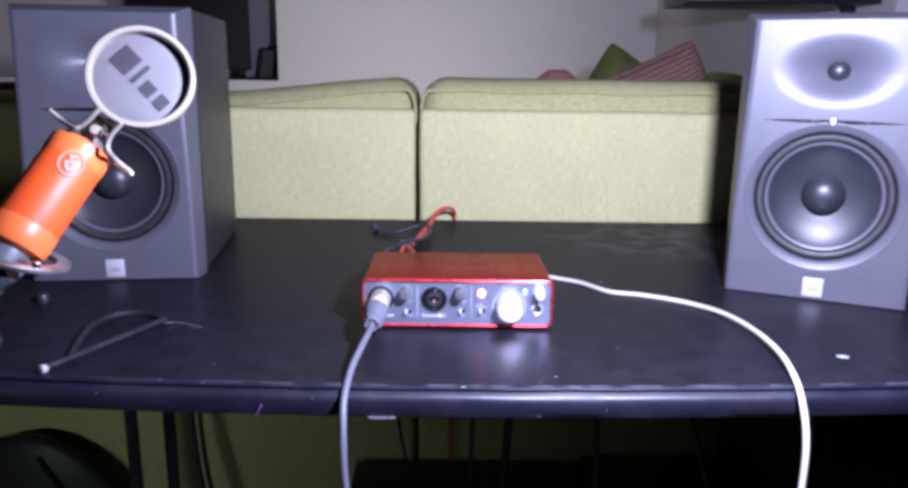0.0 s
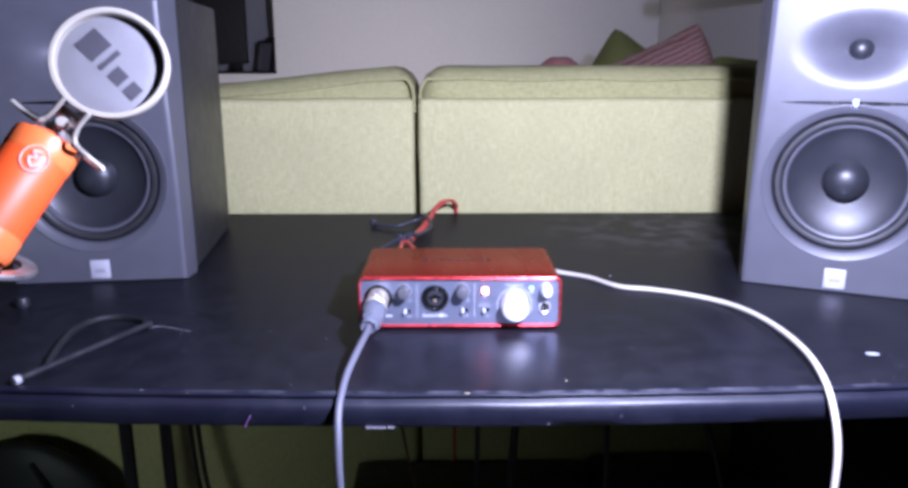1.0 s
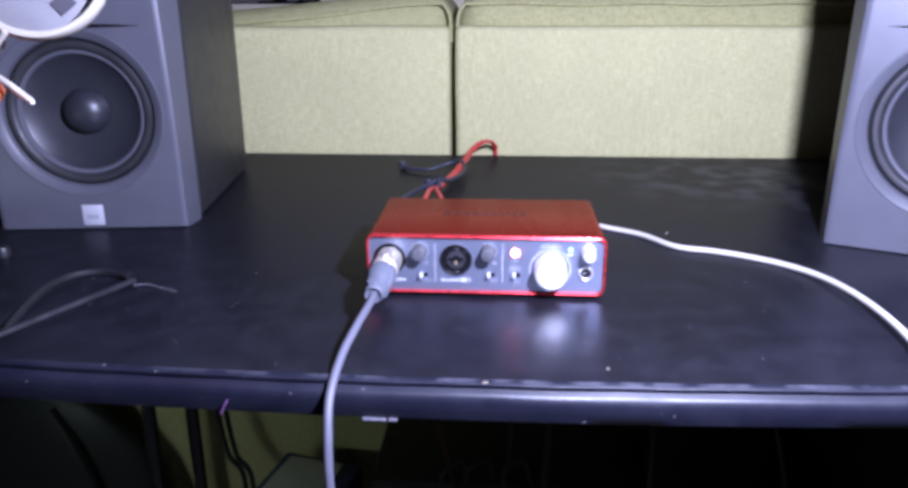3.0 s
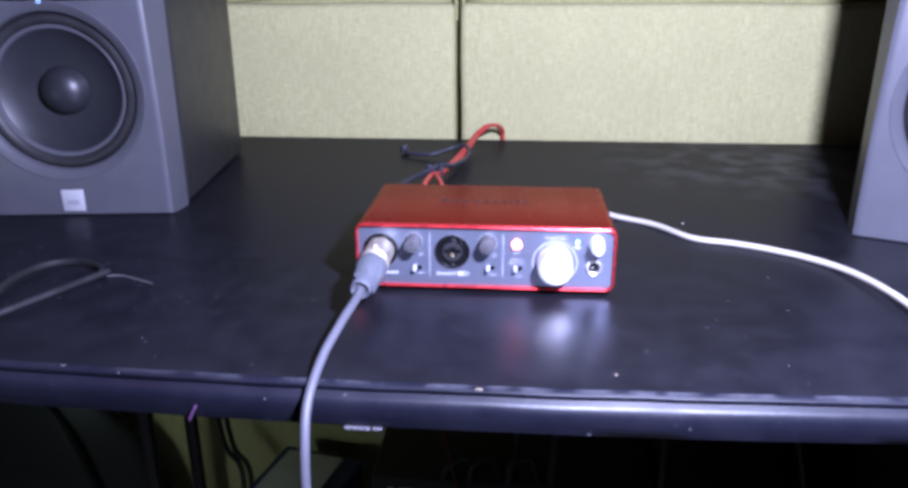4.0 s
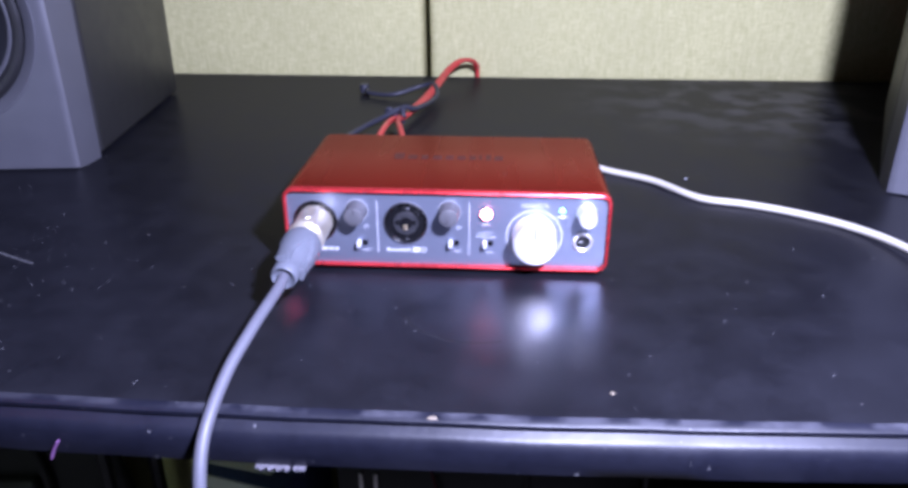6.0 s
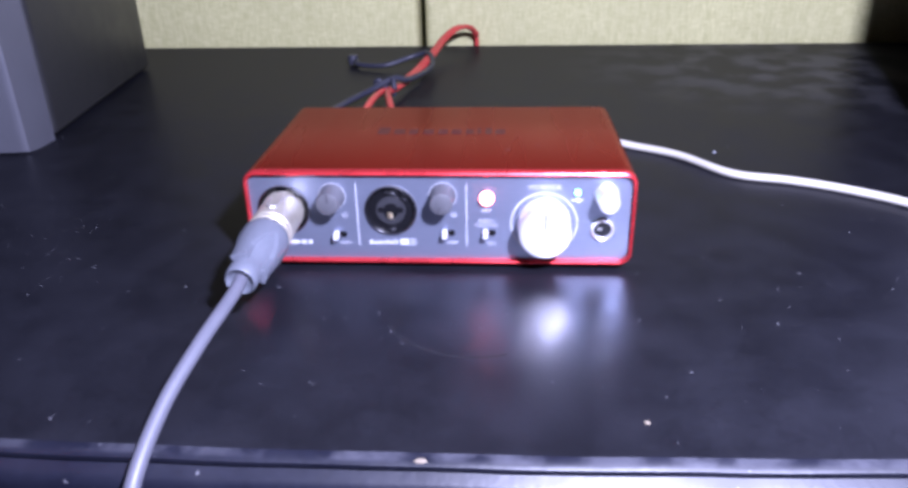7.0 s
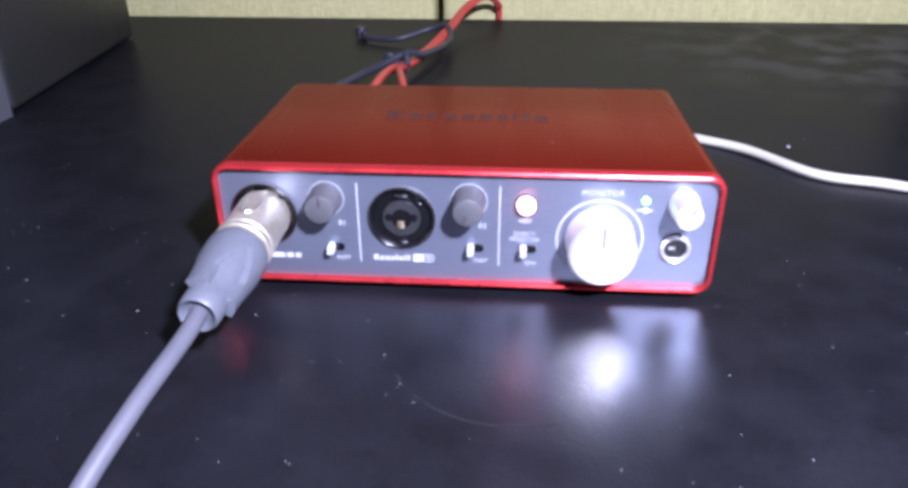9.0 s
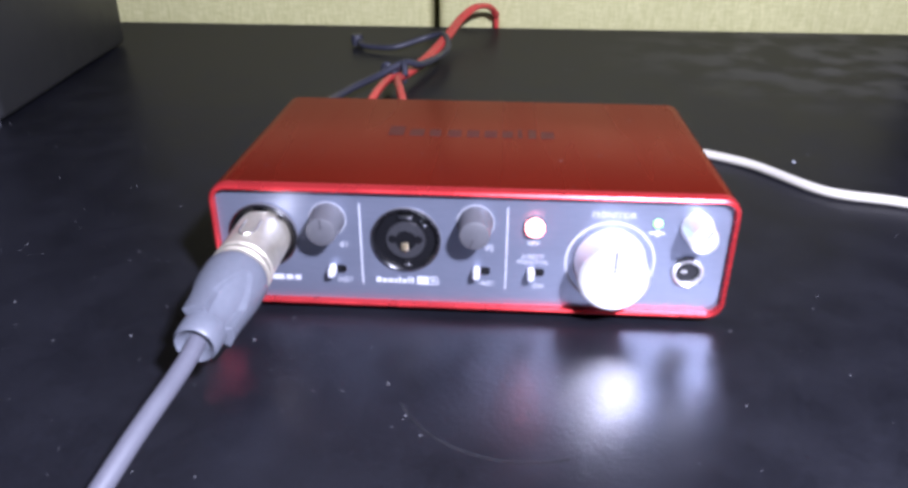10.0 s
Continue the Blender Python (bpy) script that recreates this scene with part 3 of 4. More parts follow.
def monitor(m, label):
    s = thing("studio_monitor", m, label, "speaker", "pair of studio monitors")
    # front moulding: a fine grid that follows the recesses, with tapering chamfered sides
    bm = bmesh.new()
    nx, nz = 110, 190
    z0, z1 = 0.004, SH - 0.008
    grid = []
    for j in range(nz + 1):
        z = z0 + (z1 - z0) * j / nz
        half = 0.0865 - 0.0065 * step(0.05, SH, z)
        row = []
        for i in range(nx + 1):
            u = 2 * i / nx - 1
            x = u * half
            row.append(bm.verts.new((x, baffle_depth(x, z) + 0.004 * max(0, abs(u) - 0.97) / 0.03 * 0.25, z)))
        grid.append(row)
    for j in range(nz):
        for i in range(nx):
            bm.faces.new((grid[j][i], grid[j][i + 1], grid[j + 1][i + 1], grid[j + 1][i]))
    # sides of the moulding
    rim = [grid[0][i] for i in range(nx + 1)] + [grid[j][nx] for j in range(1, nz + 1)] + [grid[nz][i] for i in range(nx - 1, -1, -1)] + [grid[j][0] for j in range(nz - 1, 0, -1)]
    prev = rim
    for yy, grow in ((0.0016, 0.0016), (0.030, 1.0)):
        ring = []
        for v in rim:
            wx = SW / 2 / (0.0865 - 0.0065 * step(0.05, SH, v.co.z))
            f = 1 + (wx - 1) * (1 if grow == 1 else 0.12)
            zz = v.co.z + (0.0 - 0.004 if v.co.z < 0.006 else 0.008 if v.co.z > SH - 0.01 else 0) * (1 if grow == 1 else 0.12)
            ring.append(bm.verts.new((v.co.x * f, yy, zz)))
        for k in range(len(rim)):
            bm.faces.new((prev[k], prev[(k + 1) % len(rim)], ring[(k + 1) % len(rim)], ring[k]))
        prev = ring
    part("front_baffle", bm, M_SPK, s, "charcoal grey moulded front with waveguide")
    part("cabinet", box(-SW / 2 - 0.0005, 0.0335, 0.004, SW / 2 + 0.0005, SD + 0.004, SH - 0.001, 0.005, 3), M_SPKBODY, s, "black vinyl wrapped box")
    part("seam", box(-SW / 2 + 0.003, 0.028, 0.006, SW / 2 - 0.003, 0.0350, SH - 0.004), M_SOCKET, s)
    for fx in (-0.07, 0.07):
        for fy in (0.03, 0.22):
            part("foot", lathe([(0, 0.0027), (0.0085, 0.0027), (0.009, 0.0034), (0.008, 0.0045), (0, 0.0045)], 14, pose(fx, fy, 0)), M_RUBBER, s)
    c = FRONT.copy()
    wm = pose(0, 0, WOOF_Z) @ c
    w = part("woofer", lathe([(0.0775, -0.0004), (0.0770, 0.0006), (0.0762, 0.0008), (0.0752, 0.0003), (0.0690, -0.0019), (0.0680, -0.0030), (0.0672, -0.0105)], 80, wm), M_SPK, s, "charcoal bezel ring")
    part("surround", lathe([(0.0680, -0.0105), (0.0668, -0.0078), (0.0640, -0.0044), (0.0612, -0.0040), (0.0585, -0.0054), (0.0568, -0.0082), (0.0555, -0.0096)], 72, wm), M_RUBBER, w, "black rubber half roll")
    part("trim_ring", lathe([(0.0576, -0.0084), (0.0562, -0.0072), (0.0540, -0.0080), (0.0530, -0.0102)], 72, wm), M_SPK, w)
    part("cone", lathe([(0.0545, -0.0094), (0.050, -0.0125), (0.040, -0.0168), (0.030, -0.0195), (0.0205, -0.0215)], 72, wm), M_CONE, w, "dark paper cone")
    part("dust_cap", lathe([(0.0215, -0.0208), (0.0195, -0.0150), (0.0160, -0.0108), (0.0115, -0.0078), (0.006, -0.0062), (0, -0.0057)], 48, wm), M_CONE, w, "glossy dark dome")
    tm = pose(0, 0, TWEET_Z) @ c
    t = part("tweeter", lathe([(0.0150, -0.0215), (0.0138, -0.0195), (0.0126, -0.0200)], 40, tm), M_SPK, s)
    part("dome", lathe([(0.0127, -0.0245), (0.0118, -0.0180), (0.0098, -0.0139), (0.0065, -0.0111), (0.003, -0.0099), (0, -0.0096)], 36, tm), M_CONE, t, "glossy dark tweeter dome")
    wing = [(0.066 * math.cos(a), 0.0019 * math.sin(a) * abs(math.sin(a)) ** 0.8) for a in [2 * math.pi * k / 40 for k in range(40)]]
    part("slot", loft([[(x, y, z + 0.1905) for x, z in wing] for y in (-0.0002, 0.002)]), M_SOCKET, s, "thin dark wing shaped slot", smooth=False)
    part("power_light", box(-0.0022, -0.0004, 0.1872, 0.0022, 0.004, 0.1938, 0.0006), M_LEDB, s, "small glowing blue power light")
    b = part("badge", box(-0.0098, -0.0011, 0.0070, 0.0098, 0.002, 0.0268, 0.0005), M_BADGE, s, "plain silver square badge")
    part("badge_mark", box(-0.0052, -0.0014, 0.0130, 0.0052, -0.0008, 0.0175), M_BADGE_MARK, b, "grey plain bar")
    return s


monitor(pose(-0.3775, 0.1500, TZ - 0.0027, 0, 0, 6.8), "charcoal studio monitor toed in slightly on the black table")
monitor(pose(0.3785, 0.1050, TZ - 0.0027, 0, 0, -25.0), "charcoal studio monitor toed in sharply beside the cream cable")


# ---------- audio interface ----------
IW, IH, ID, IZ = 0.1750, 0.0450, 0.1030, 0.0030


def knob(parent, x, z, r0, r1, length, material, label, angle, pointer, ring=0.0, band=0.0003):
    at = pose(x, 0.0014, z) @ FRONT
    k = part("knob", lathe([(r0, 0.0), (r0, 0.0012), (r0 * 0.96, 0.0020), (r1 * 1.02, length - 0.0009), (r1 * 0.97, length - 0.0002), (r1 * 0.9, length), (0, length)], 48, at), material, parent, label)
    part("pointer", box(-0.00025, r1 * 0.25, length - 0.0001, 0.00025, r1 * 0.95, length + 0.00012), pointer, k, m=at @ pose(0, 0, 0, 0, 0, angle), smooth=False)
    if ring:
        part("ring", lathe([(ring, 0.0), (ring, 0.00025), (ring - band, 0.00025), (ring - band, 0.0)], 48, at), M_RING, k, "pale printed ring")
    return k


def toggle(parent, x, z):
    at = pose(x, 0.0014, z) @ FRONT
    sl = part("switch", loft([[(px, pz, h) for px, pz in rrect(0.0062, 0.0030, 0.0014)] for h in (0.0, 0.00025)]), M_SOCKET, parent, "small slide switch slot", m=at @ pose(0.0012, 0, 0))
    part("lever", loft([[(px * f, pz * f, h) for px, pz in rrect(0.0026, 0.0034, 0.0009)] for h, f in ((0.0, 1), (0.0040, 0.92), (0.0046, 0.7))]), M_WHITE, sl, "white lever", m=at @ pose(-0.0004, 0, 0))
    return sl


def interface():
    a = thing("audio_interface", pose(0.0005, 0, TZ), "red metal audio interface with slate front panel on the black table", "audio interface")
    zc = IZ + IH / 2
    out, inn = rrect(IW, IH, 0.0060, 8), rrect(IW - 0.0036, IH - 0.0036, 0.0046, 8)
    lip_o, lip_i = rrect(IW - 0.0008, IH - 0.0008, 0.0058, 8), rrect(IW - 0.0034, IH - 0.0034, 0.0048, 8)
    at = lambda loop, y: [(x, y, z + zc) for x, z in loop]
    bm = loft([at(inn, 0.0016), at(lip_i, -0.0009), at(rrect(IW - 0.0022, IH - 0.0022, 0.0054, 8), -0.0012), at(lip_o, -0.0008), at(out, 0.0002), at(out, 0.0030)], cap=(False, False))
    part("front_rim", bm, M_RIM, a, "bevelled red rim, lightened where light washes it")
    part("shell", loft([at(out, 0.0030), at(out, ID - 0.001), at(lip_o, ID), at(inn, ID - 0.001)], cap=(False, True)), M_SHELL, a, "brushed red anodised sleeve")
    p = part("front_panel", loft([at(inn, 0.0014), at(inn, 0.0024)]), M_PANEL, a, "slate blue front panel")
    for fx in (-0.07, 0.07):
        for fy in (0.012, 0.088):
            part("foot", lathe([(0, 0), (0.005, 0), (0.0055, 0.001), (0.005, 0.0034), (0, 0.0034)], 16, pose(fx, fy, 0)), M_RUBBER, a)
    # sockets
    for x in (-0.0705, -0.0215):
        sm = pose(x, 0.0014, 0.029) @ FRONT
        k = part("combo_socket", lathe([(0.0117, 0), (0.0117, 0.0012), (0.0111, 0.0018), (0.0104, 0.0012), (0.0098, 0.0003), (0.0066, 0.0003)], 56, sm), M_SOCKET, p, "black locking socket")
        part("socket_liner", lathe([(0.0120, 0), (0.0120, 0.0009), (0.0118, 0.0011), (0.0116, 0.0008)], 56, sm), M_KNOB, k, "thin grey liner")
        for ang in (48, 270):
            part("spring_clip", box(0.0084, -0.0013, 0.0004, 0.0094, 0.0013, 0.0016, 0.0003), M_CHROME, k, "small metal spring clip", m=sm @ pose(0, 0, 0, 0, 0, ang))
        part("socket_face", lathe([(0.0067, 0.0003), (0.0066, 0.0012), (0.0036, 0.0013), (0.0034, 0.0003), (0, 0.0003)], 48, sm), M_SOCKET_FACE, k, "dark grey centre")
        for ang in (0, 180):
            part("pin_hole", lathe([(0, 0.0016), (0.0014, 0.0016), (0.0014, 0.0004)], 14, sm @ pose(0.0044 * math.cos(radians(ang)), 0.0044 * math.sin(radians(ang)) + 0.0006, 0)), M_SOCKET, k)
        part("jack_hole", lathe([(0, 0.0015), (0.0034, 0.0015), (0.0034, 0.0005)], 24, sm), M_SOCKET, k)
        part("contact", box(-0.0014, -0.0034, 0.0013, 0.0010, -0.0006, 0.0024, 0.0004), M_BRASS, k, "brass contact", m=sm)
        part("latch", box(-0.0022, 0.0084, 0.0004, 0.0022, 0.0098, 0.0020, 0.0003), M_CHROME, k, "metal latch tab", m=sm)
    knob(p, -0.0480, 0.0356, 0.0058, 0.0050, 0.0105, M_KNOB, "grey gain knob", 0, M_INK, 0.0064)
    knob(p, 0.0020, 0.0360, 0.0058, 0.0050, 0.0105, M_KNOB, "grey gain knob", 160, M_INK, 0.0064)
    knob(p, 0.0474, 0.0228, 0.0122, 0.0114, 0.0128, M_SILVER, "large silver monitor knob", 0, M_KNOB, 0.0152, 0.0009)
    knob(p, 0.0745, 0.0368, 0.0054, 0.0046, 0.0108, M_SILVER, "small silver headphone knob", -30, M_KNOB)
    for x, z in ((-0.0468, 0.0168), (0.0030, 0.0178), (0.0215, 0.0180)):
        toggle(p, x, z)
    for x in (-0.0370, 0.0126):
        part("divider", box(x - 0.0002, 0.0011, 0.0112, x + 0.0002, 0.0018, 0.0416), M_WHITE, p, "white printed line", smooth=False)
    at48 = pose(0.0217, 0.0014, 0.0356) @ FRONT
    bt = part("button", lathe([(0.0036, 0), (0.0036, 0.0010), (0.0033, 0.0013), (0, 0.0013)], 28, at48), M_KNOB, p)
    part("button_light", lathe([(0.0031, 0.0012), (0.0031, 0.0026), (0.0024, 0.0033), (0, 0.0036)], 28, at48), M_LEDR, bt, "lit red phantom power light")
    part("usb_light", lathe([(0.0014, 0), (0.0014, 0.0006), (0.0008, 0.0010), (0, 0.0011)], 20, pose(0.0618, 0.0014, 0.0378) @ FRONT), M_LEDG, p, "lit green light")
    part("usb_mark", box(0.0592, 0.0012, 0.0339, 0.0644, 0.0018, 0.0345), M_WHITE, p, smooth=False)
    part("usb_mark", lathe([(0.0011, 0), (0.0011, 0.0003), (0, 0.0003)], 12, pose(0.0620, 0.0014, 0.0342) @ FRONT), M_WHITE, p)
    jm = pose(0.0735, 0.0014, 0.0203) @ FRONT
    j = part("headphone_socket", lathe([(0.0052, 0), (0.0052, 0.0014), (0.0046, 0.0020), (0.0040, 0.0016), (0.0039, 0.0002)], 36, jm), M_SILVER, p, "silver ringed headphone socket")
    part("socket_hole", lathe([(0, 0.0003), (0.0040, 0.0003), (0.0040, 0.0001)], 24, jm), M_SOCKET, j)
    part("contact", box(-0.0022, -0.0003, 0.0004, -0.0002, 0.0004, 0.0010), M_NICKEL, j, m=jm)
    # print
    face = lambda x, z: pose(x, 0.00125, z, 90, 0, 0)
    for name, text, size, x, z in (("monitor_print", "MONITOR", 0.0029, 0.0474, 0.0402), ("phantom_print", "48V", 0.0026, 0.0215, 0.0290), ("direct_print", "DIRECT", 0.0021, 0.0215, 0.0238),
                                   ("direct_print", "MONITOR", 0.0021, 0.0215, 0.0217), ("on_print", "ON", 0.0024, 0.0238, 0.0125), ("inst_print", "INST", 0.0023, -0.0432, 0.0124),
                                   ("inst_print", "INST", 0.0023, 0.0062, 0.0128), ("channel_print", "01", 0.0027, -0.0428, 0.0262), ("channel_print", "02", 0.0027, 0.0068, 0.0266)):
        letters(name, text, size, face(x, z), M_WHITE, p, 1.1)
    # maker's marks as plain bars
    for x0, x1 in ((-0.0810, -0.0770), (-0.0760, -0.0705), (-0.0700, -0.0650), (-0.0642, -0.0618), (-0.0610, -0.0590)):
        part("maker_mark", box(x0, 0.0012, 0.0118, x1, 0.0018, 0.0136), M_WHITE, p, "plain white bar", smooth=False)
    for x0, x1, hh in ((-0.0322, -0.0306, 0.0020), (-0.0301, -0.0286, 0.0014), (-0.0281, -0.0264, 0.0014), (-0.0259, -0.0248, 0.0014), (-0.0244, -0.0236, 0.0021), (-0.0231, -0.0217, 0.0014), (-0.0212, -0.0205, 0.0021), (-0.0200, -0.0192, 0.0021)):
        part("model_mark", box(x0, 0.0012, 0.0120, x1, 0.0018, 0.0120 + hh), M_WHITE, p, "plain white bar", smooth=False)
    part("model_plate", box(-0.0180, 0.0012, 0.0116, -0.0140, 0.0018, 0.0146), M_WHITE, p, "plain white block", smooth=False)
    for x0, x1, z0, z1 in ((-0.0138, -0.0106, 0.0116, 0.0119), (-0.0138, -0.0106, 0.0143, 0.0146), (-0.0109, -0.0106, 0.0116, 0.0146), (-0.0133, -0.0115, 0.0128, 0.0134)):
        part("model_plate", box(x0, 0.0012, z0, x1, 0.0018, z1), M_WHITE, p, "plain white block", smooth=False)
    zt = IZ + IH
    for x0, x1, dd in ((-0.0345, -0.0285, 0.011), (-0.0262, -0.0205, 0.008), (-0.0185, -0.0140, 0.008), (-0.0112, -0.0060, 0.008), (-0.0038, 0.0010, 0.008), (0.0030, 0.0080, 0.008), (0.0100, 0.0142, 0.008), (0.0160, 0.0178, 0.010), (0.0200, 0.0232, 0.010), (0.0250, 0.0300, 0.008)):
        part("top_mark", box(x0, 0.053, zt - 0.0003, x1, 0.053 + dd, zt + 0.00008), M_DARKPRINT, a, "plain dark bar", smooth=False)
    # rear leads' sockets
    for x in (-0.062, -0.047):
        part("rear_socket", lathe([(0.0060, 0), (0.0060, 0.0030), (0.0042, 0.0034), (0, 0.0034)], 24, pose(x, ID - 0.001, 0.024, -90)), M_NICKEL, a)
    return a


interface()


# ---------- cables ----------
def xlr_lead():
    base = Vector((-0.0700, 0.0, 0.7790))
    ax = Vector((-0.0028, -0.0640, -0.0055)).normalized()
    m = Matrix.Translation(base) @ ax.to_track_quat("Z", "Y").to_matrix().to_4x4()
    t = thing("microphone_lead", pose(0, 0, 0), "grey microphone lead plugged into the audio interface, hanging over the edge", "cable")
    sh = part("plug_shell", lathe([(0.0090, -0.003), (0.0094, 0.0), (0.0094, 0.0175), (0.0098, 0.0180), (0.0098, 0.0192), (0.0093, 0.0196), (0.0093, 0.0208), (0.0099, 0.0212), (0.0099, 0.0224), (0.0094, 0.0228), (0.0094, 0.0250)], 44, m), M_PLUG, t, "nickel plug shell with rings")
    part("key_mark", tube([m @ Vector(q) for q in ((0.0026, 0.0092, 0.005), (0.0024, 0.0093, 0.012), (0, 0.0096, 0.0145), (-0.0024, 0.0093, 0.012), (-0.0026, 0.0092, 0.005))], 0.0004, 6, 6), M_NICKEL, sh)
    sec = []
    # three flats, each ending in a point towards the shell, are cut into the boot
    rows = [0.0245, 0.0262, 0.029] + [0.030 + 0.0007 * k for k in range(30)] + [0.0512]
    for h in rows:
        r = 0.0097 if h < 0.025 else 0.0103 - 0.0016 * step(0.030, 0.0512, h)
        wide = 0.0 if h < 0.0315 else 0.62 * min(1.0, ((h - 0.0315) / 0.012)) ** 0.7
        ring = []
        for k in range(90):
            a = 2 * math.pi * k / 90
            off = min(abs((a - c + math.pi) % (2 * math.pi) - math.pi) for c in (0.75, 2.85, 4.95))
            cut = step(0.0, 0.09, wide - off) * (0.0008 + 0.0016 * step(0.033, 0.0512, h))
            ring.append(m @ Vector(((r - cut) * math.cos(a), (r - cut) * math.sin(a), h)))
        sec.append(ring)
    for r, h in ((0.0066, 0.0516), (0.0064, 0.0575), (0.0056, 0.0585), (0.0036, 0.0565)):
        sec.append([m @ Vector((r * math.cos(2 * math.pi * k / 90), r * math.sin(2 * math.pi * k / 90), h)) for k in range(90)])
    part("plug_boot", loft(sec, cap=(False, True)), M_XLRBOOT, t, "grey rubber boot with cut flats")
    e = base + ax * 0.055
    pts = [e, e + ax * 0.012 + Vector((-0.0006, 0, -0.0015)), (-0.0780, -0.092, 0.7665), (-0.0830, -0.116, 0.7575), (-0.0854, -0.1395, 0.7440), (-0.0846, -0.1530, 0.7230),
           (-0.0835, -0.1590, 0.6950), (-0.0805, -0.1600, 0.6600), (-0.0760, -0.1560, 0.60), (-0.070, -0.14, 0.50), (-0.07, -0.12, 0.30), (-0.08, -0.10, 0.08), (-0.12, -0.06, 0.006), (-0.3, 0.0, 0.004)]
    part("cord", tube(pts, 0.0027, 14, 10), M_XLRCABLE, t, "smooth grey cord")
    return t


xlr_lead()

# cream lead from the back of the box over the table's edge
CR = TZ + 0.0026
usb = thing("usb_lead", pose(0, 0, 0), "cream coloured lead winding across the table and over its edge", "cable")
part("plug", box(0.040, 0.1005, 0.7655, 0.052, 0.122, 0.7765, 0.002), M_USB, usb, "cream moulded plug")
part("cord", tube([(0.046, 0.118, 0.771), (0.050, 0.150, 0.768), (0.066, 0.178, 0.759), (0.090, 0.184, 0.7545), (0.113, 0.172, CR), (0.140, 0.153, CR), (0.165, 0.1195, CR), (0.194, 0.109, CR), (0.221, 0.095, CR), (0.246, 0.075, CR), (0.263, 0.043, CR + 0.0015),
                    (0.2705, -0.006, CR + 0.004), (0.2690, -0.066, CR + 0.006), (0.2610, -0.117, CR + 0.004), (0.2590, -0.141, 0.741), (0.2585, -0.1530, 0.716), (0.2570, -0.157, 0.680), (0.2560, -0.157, 0.63), (0.250, -0.15, 0.5),
                    (0.24, -0.12, 0.25), (0.25, -0.08, 0.03), (0.3, 0.0, 0.004)], 0.0024, 12, 10), M_USB, usb)

# red signal leads tied with a navy tie, arching off the back of the table
red = thing("red_leads", pose(0, 0, 0), "pair of red signal leads tied together behind the audio interface", "cable")
for dx, a, gn in ((0.0, -0.062, 0), (0.008, -0.047, 1)):
    pl = part("plug", lathe([(0, 0), (0.0046, 0), (0.0050, 0.004), (0.0044, 0.020), (0.0030, 0.034), (0, 0.034)], 20, pose(a, 0.104, 0.774, -90)), M_NICKEL, red, "grey metal plug")
    part("cord", tube([(a, 0.134, 0.774), (a - 0.001 + dx * 0.5, 0.170, 0.7735), (-0.064 + dx * 1.6, 0.215, 0.7710), (-0.0645 + dx * 0.7, 0.262, 0.7650), (-0.060 + dx * 0.4, 0.292, 0.7600), (-0.050 + dx * 0.5, 0.345, 0.7590), (-0.038 + dx * 0.4, 0.405, 0.7640),
                        (-0.030 + dx * 0.4, 0.445, 0.7700), (-0.019 + dx * 0.4, 0.470, 0.7755), (-0.007 + dx * 0.2, 0.490, 0.7735), (0.000 + dx * 0.2, 0.506, 0.764), (0.002, 0.517, 0.745), (0.002, 0.519, 0.60), (0.0, 0.50, 0.3), (0.02, 0.40, 0.02), (0.1, 0.3, 0.004)], 0.0024, 10, 8), M_RED, red)
tie = thing("cable_tie", pose(0, 0, 0), "navy cord tied in a loop round the red leads", "cable tie")
part("cord", tube([(-0.078, 0.106, 0.772), (-0.094, 0.160, 0.770), (-0.089, 0.235, 0.763), (-0.074, 0.272, 0.764), (-0.058, 0.290, 0.769), (-0.048, 0.303, 0.765), (-0.037, 0.345, 0.762), (-0.034, 0.375, 0.7625), (-0.040, 0.400, 0.766),
                    (-0.055, 0.405, 0.762), (-0.080, 0.395, 0.756), (-0.106, 0.405, 0.7545), (-0.113, 0.418, 0.756)], 0.0024, 10, 8), M_TIE, tie)
part("wrap", tube([(-0.064 + 0.008 * math.cos(a * 0.7), 0.279 + 0.006 * math.sin(a * 0.7) + 0.0018 * a, 0.7625 + 0.0065 * math.sin(a * 1.4)) for a in range(9)], 0.0022, 10, 6), M_TIE, tie, "knotted turns")
part("bead", lathe([(0, 0), (0.0045, 0.001), (0.0055, 0.005), (0.0045, 0.010), (0, 0.011)], 18, pose(-0.1150, 0.420, 0.7505)), M_TIE, tie, "dark toggle")


